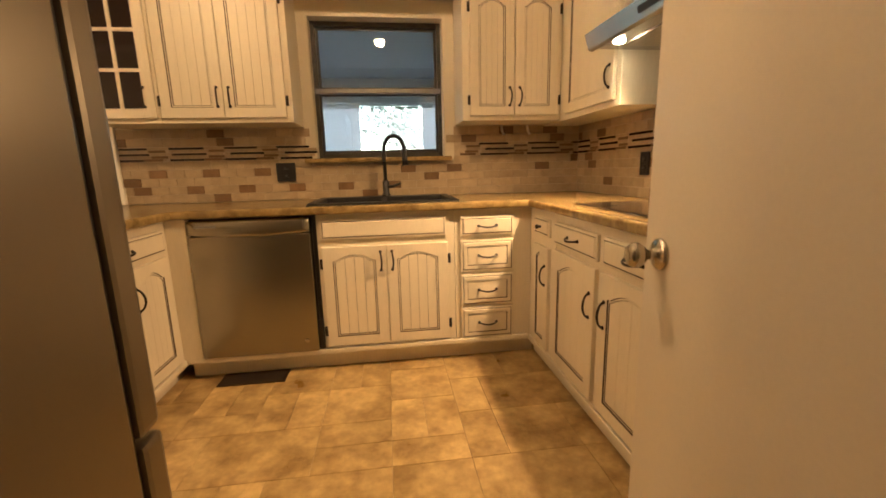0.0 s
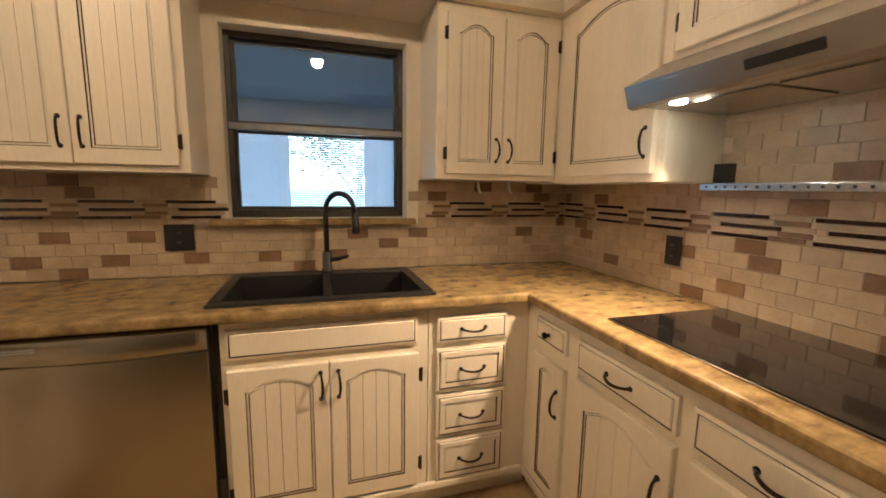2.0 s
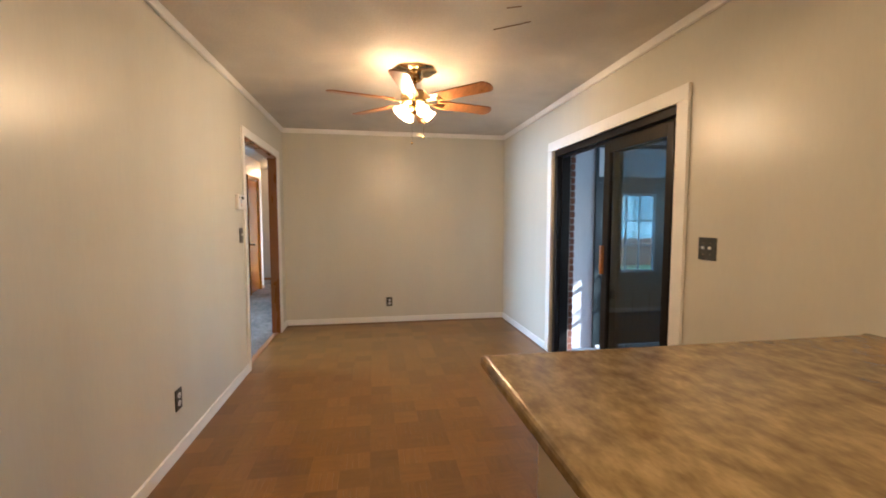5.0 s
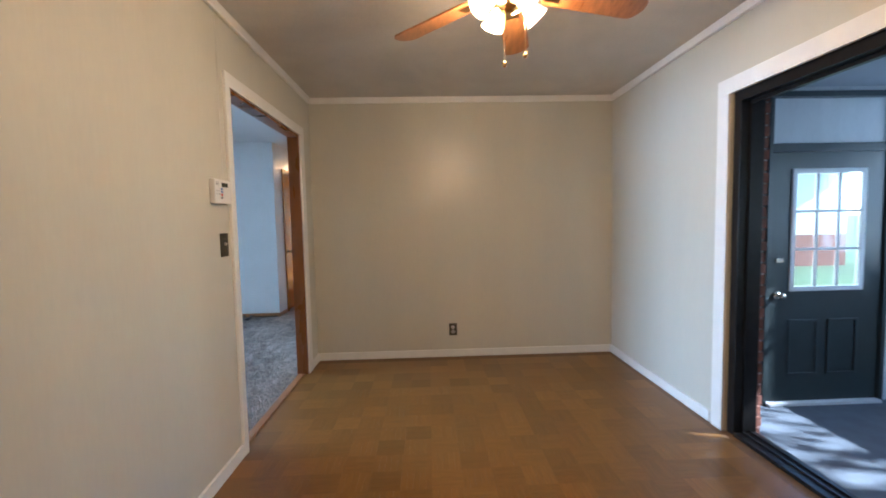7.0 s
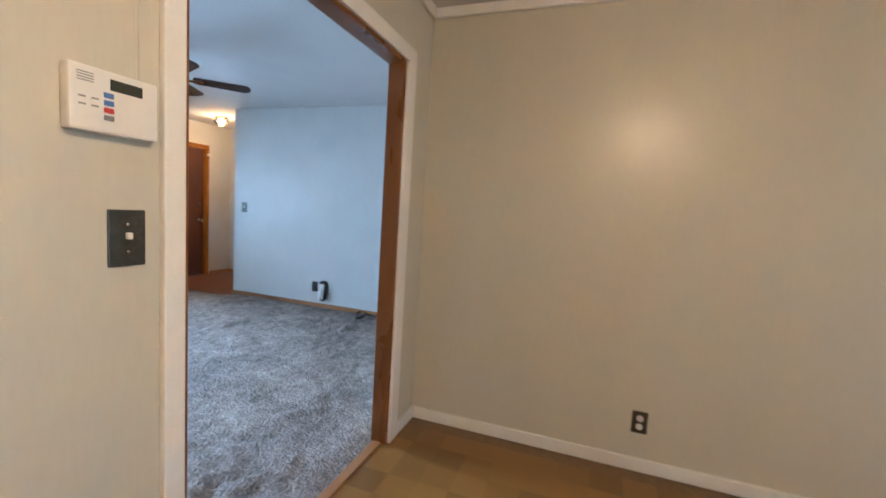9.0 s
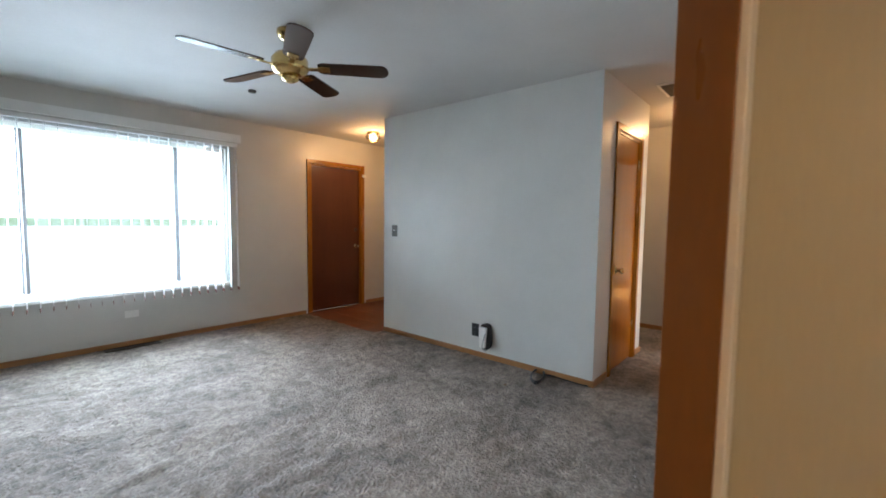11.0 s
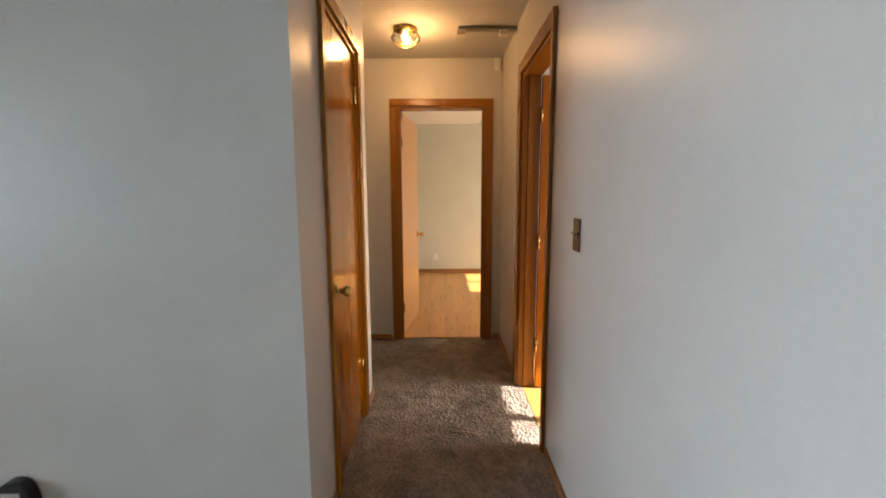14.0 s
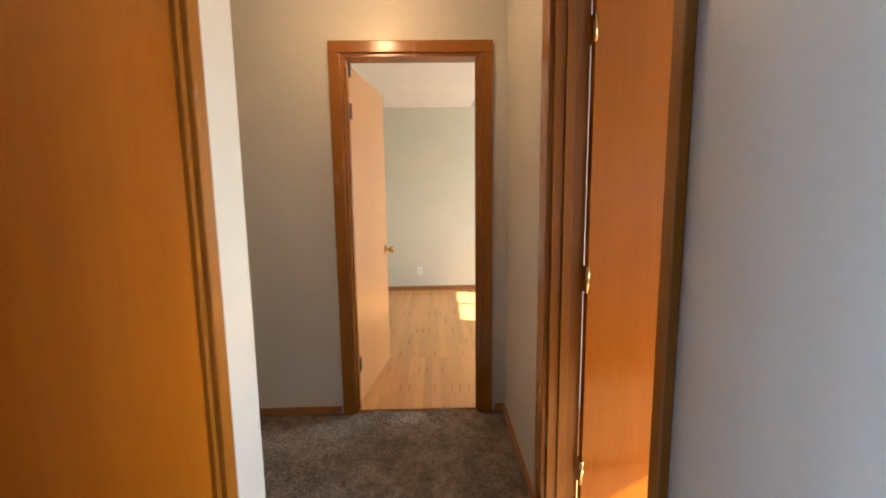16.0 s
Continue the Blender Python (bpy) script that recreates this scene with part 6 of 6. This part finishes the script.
# back-room windows
for nm, x0, x1, z0, z1, bars in (("window_bedroom", -12.55, -11.2, 0.9, 2.02, (-11.9,)), ("window_den", -9.1, -7.2, 0.85, 2.005, (-8.07,))):
    wobj = thing(nm, ((x0 + x1) / 2, 0.28, z0), "white-framed window of a back room", "window", "", "structure")
    bm = bmesh.new()
    for b in ((x0 + 0.001, x0 + 0.04, z0 + 0.001, z1 - 0.001), (x1 - 0.04, x1 - 0.001, z0 + 0.001, z1 - 0.001), (x0 + 0.04, x1 - 0.04, z0 + 0.001, z0 + 0.04), (x0 + 0.04, x1 - 0.04, z1 - 0.04, z1 - 0.001)):
        box(bm, b[0], b[1], 0.27, 0.31, b[2], b[3], 0.003)
    for x in bars:
        box(bm, x - 0.03, x + 0.03, 0.27, 0.31, z0 + 0.04, z1 - 0.04)
    part("window_frame", bm, TRIM, wobj)

# ---- outside ----
bm = bmesh.new()
box(bm, -400, 400, -400, 400, -1.0, -0.42)
structure("ground", bm, GRASS, "sunlit lawn around the house", "ground")
# Added pale sheet over the grass, so the front lawn looks washed out by daylight.
bm = bmesh.new()
box(bm, -60, 60, -90, -8.6, -0.419, -0.40)
structure("front_lawn_glare", bm, LAWN_GLARE, "pale sheet that stands in for the glaring front lawn", "pavement")
nb = thing("neighbour_house", (-17.5, 3, -0.42), "white-sided neighbour house with red brick base", "house")
bm = bmesh.new()
box(bm, -20, -15, -5, 12, -0.42, 0.62)
part("brick_base", bm, BRICK, nb)
bm = bmesh.new()
box(bm, -20, -15, -5, 12, 0.621, 2.8)
part("siding", bm, SIDING, nb)
bm = bmesh.new()
prism(bm, [(-20.5, 2.801), (-14.5, 2.801), (-17.5, 4.6)], -5.5, 12.5)
part("roof", bm, SIDING, nb, m=Matrix(((1, 0, 0, 0), (0, 0, 1, 0), (0, 1, 0, 0), (0, 0, 0, 1))))


def tree(x, y, height, spread, leaves, seed):
    r = random.Random(seed)
    t = thing("tree", (x, y, -0.42), "leafy green tree behind the porch", "tree", "garden trees")
    bm = bmesh.new()
    base = Vector((x, y, -0.42))
    top = base + Vector((0.2, 0.1, height * 0.55))
    tube(bm, [base, base.lerp(top, 0.5) + Vector((0.08, 0, 0)), top], [0.16, 0.12, 0.08], 10)
    tips = []
    for k in range(9):
        a = 2.4 * k
        s = base.lerp(top, 0.45 + 0.06 * k)
        e = s + Vector((math.cos(a) * spread * 0.7, math.sin(a) * spread * 0.7, height * r.uniform(0.15, 0.42)))
        mid = s.lerp(e, 0.5) + Vector((0, 0, 0.15))
        tube(bm, [s, mid, e], [0.05, 0.035, 0.015], 6)
        tips += [mid, e, s.lerp(e, 0.75)]
    part("trunk", bm, BARK, t)
    bm = bmesh.new()
    for k in range(leaves):
        c = r.choice(tips) + Vector((r.gauss(0, 1), r.gauss(0, 1), r.gauss(0, 0.8))) * spread * 0.22
        q = Euler((r.uniform(0, 6), r.uniform(0, 6), r.uniform(0, 6))).to_matrix()
        s = r.uniform(0.04, 0.085)
        vs = [bm.verts.new(c + q @ Vector(p)) for p in ((-s, 0, 0), (0, -s * 0.45, 0.01), (s, 0, 0), (0, s * 0.45, 0.01))]
        bm.faces.new(vs)
    tagged(part("crown", bm, LEAF, t), kind="stuff")


tree(-2.4, 9.5, 7.0, 2.6, 9500, 3)
tree(1.6, 11.0, 5.0, 2.4, 5200, 5)

# backsplash pieces
bm = bmesh.new()
box(bm, -1.113, 1.864, 0.004, 0.0115, 0.916, 1.147)
box(bm, -1.113, 0.0, 0.004, 0.0115, 1.147, 1.372)
box(bm, 0.97, 1.864, 0.004, 0.0115, 1.147, 1.372)
grout_north = whole("backsplash", bm, GROUT, "beige and brown stone tile backsplash with a dark glass band", "backsplash", "backsplashes")


def zone_n(u, v):
    x = u - 1.113
    if v > 1.372 or (-0.02 < x < 0.955 and v > 1.145):
        return False
    return True


backsplash(grout_north, face_to(-1.113, 0.004, 0, "-y"), 2.962, zone_n, rng)
bm = bmesh.new()
box(bm, 1.8525, 1.8635, -2.2, 0.003, 0.916, 1.62)
grout_east = whole("backsplash", bm, GROUT, "beige and brown stone tile backsplash behind the cooktop", "backsplash", "backsplashes")
backsplash(grout_east, face_to(1.8525, -0.006, 0, "-x"), 2.19, lambda u, v: v < 1.355 or 0.96 < u < 1.71 and v < 1.585, rng)

# floor pieces
rng = random.Random(11)
CELL = 0.152
gx, gy = 18, 16
used = set()
meshes = {}
for j in range(gy):
    for i in range(gx):
        if (i, j) in used:
            continue
        for a, b in rng.sample([(2, 2), (2, 2), (2, 1), (1, 2), (3, 2)], 5) + [(1, 1)]:
            cells = [(i + p, j + q) for p in range(a) for q in range(b)]
            if all(c not in used and c[0] < gx and c[1] < gy for c in cells):
                break
        used.update(cells)
        key = (a, b)
        if key not in meshes:
            meshes[key] = tile_mesh("floor_tile", a * CELL - 0.0016, b * CELL - 0.0016, 0.0045, STONE_FLOOR, 0.0005)
        x, y = -1.345 + i * CELL, -2.97 + j * CELL
        ob = new("floor_tile", meshes[key])
        ob.parent = floor_kitchen
        ob.matrix_basis = pose(x, y, -0.0042)

BL = 0.1545
bm = bmesh.new()
for k in range(5):
    box(bm, 0, BL, BL * k / 5 + 0.0002, BL * (k + 1) / 5 - 0.0002, 0, 0.0045)
block = finish("parquet_block", bm, PARQUET)
rest = bmesh.new()
for i in range(29):
    for j in range(19):
        x, y = -1.36 - (i + 1) * BL, -2.80 + j * BL
        if x < -5.84 or y + BL > 0.05:
            continue
        if -5.1 < x < -2.2 and -2.8 < y < -0.25 and i < 24:
            ob = new("parquet_block", block)
            ob.parent = floor_dining
            ob.matrix_basis = pose(x, y, -0.0042) @ (pose(BL, 0, 0, 0, 0, 90) if (i + j) % 2 else Matrix())
        else:
            box(rest, x, x + BL, y, y + BL, -0.0042, 0.0003)
tagged(part("parquet_edge", rest, PARQUET_EDGE, floor_dining), kind="stuff")

plank_cache = {}
for r in range(24):
    y = -3.98 + 0.057 * r
    x = -13.29
    while x < -10.12:
        ln = min(rng.choice((0.6, 0.9, 1.2, 1.5)), -10.10 - x)
        key = round(ln, 2)
        if key not in plank_cache:
            plank_cache[key] = tile_mesh("plank", key, 0.057, 0.0045, OAK, 0.0)
        ob = new("plank", plank_cache[key])
        ob.parent = floor_bedroom
        ob.matrix_basis = pose(x, y, -0.0040)
        x += ln

bm = bmesh.new()
box(bm, -9.0, -7.62, -7.70, -6.30, -0.02, -0.003)
entry = structure("floor_entry", bm, GROUT, "red-brown tiled entry floor", "floor")
et = tile_mesh("floor_tile", 0.302, 0.302, 0.005, ENTRY_TILE)
for i in range(5):
    for j in range(5):
        if -8.99 + 0.305 * i + 0.29 < -7.46:
            ob = new("floor_tile", et)
            ob.parent = entry
            ob.matrix_basis = pose(-9.13 + 0.305 * i, -7.82 + 0.305 * j, -0.0028)
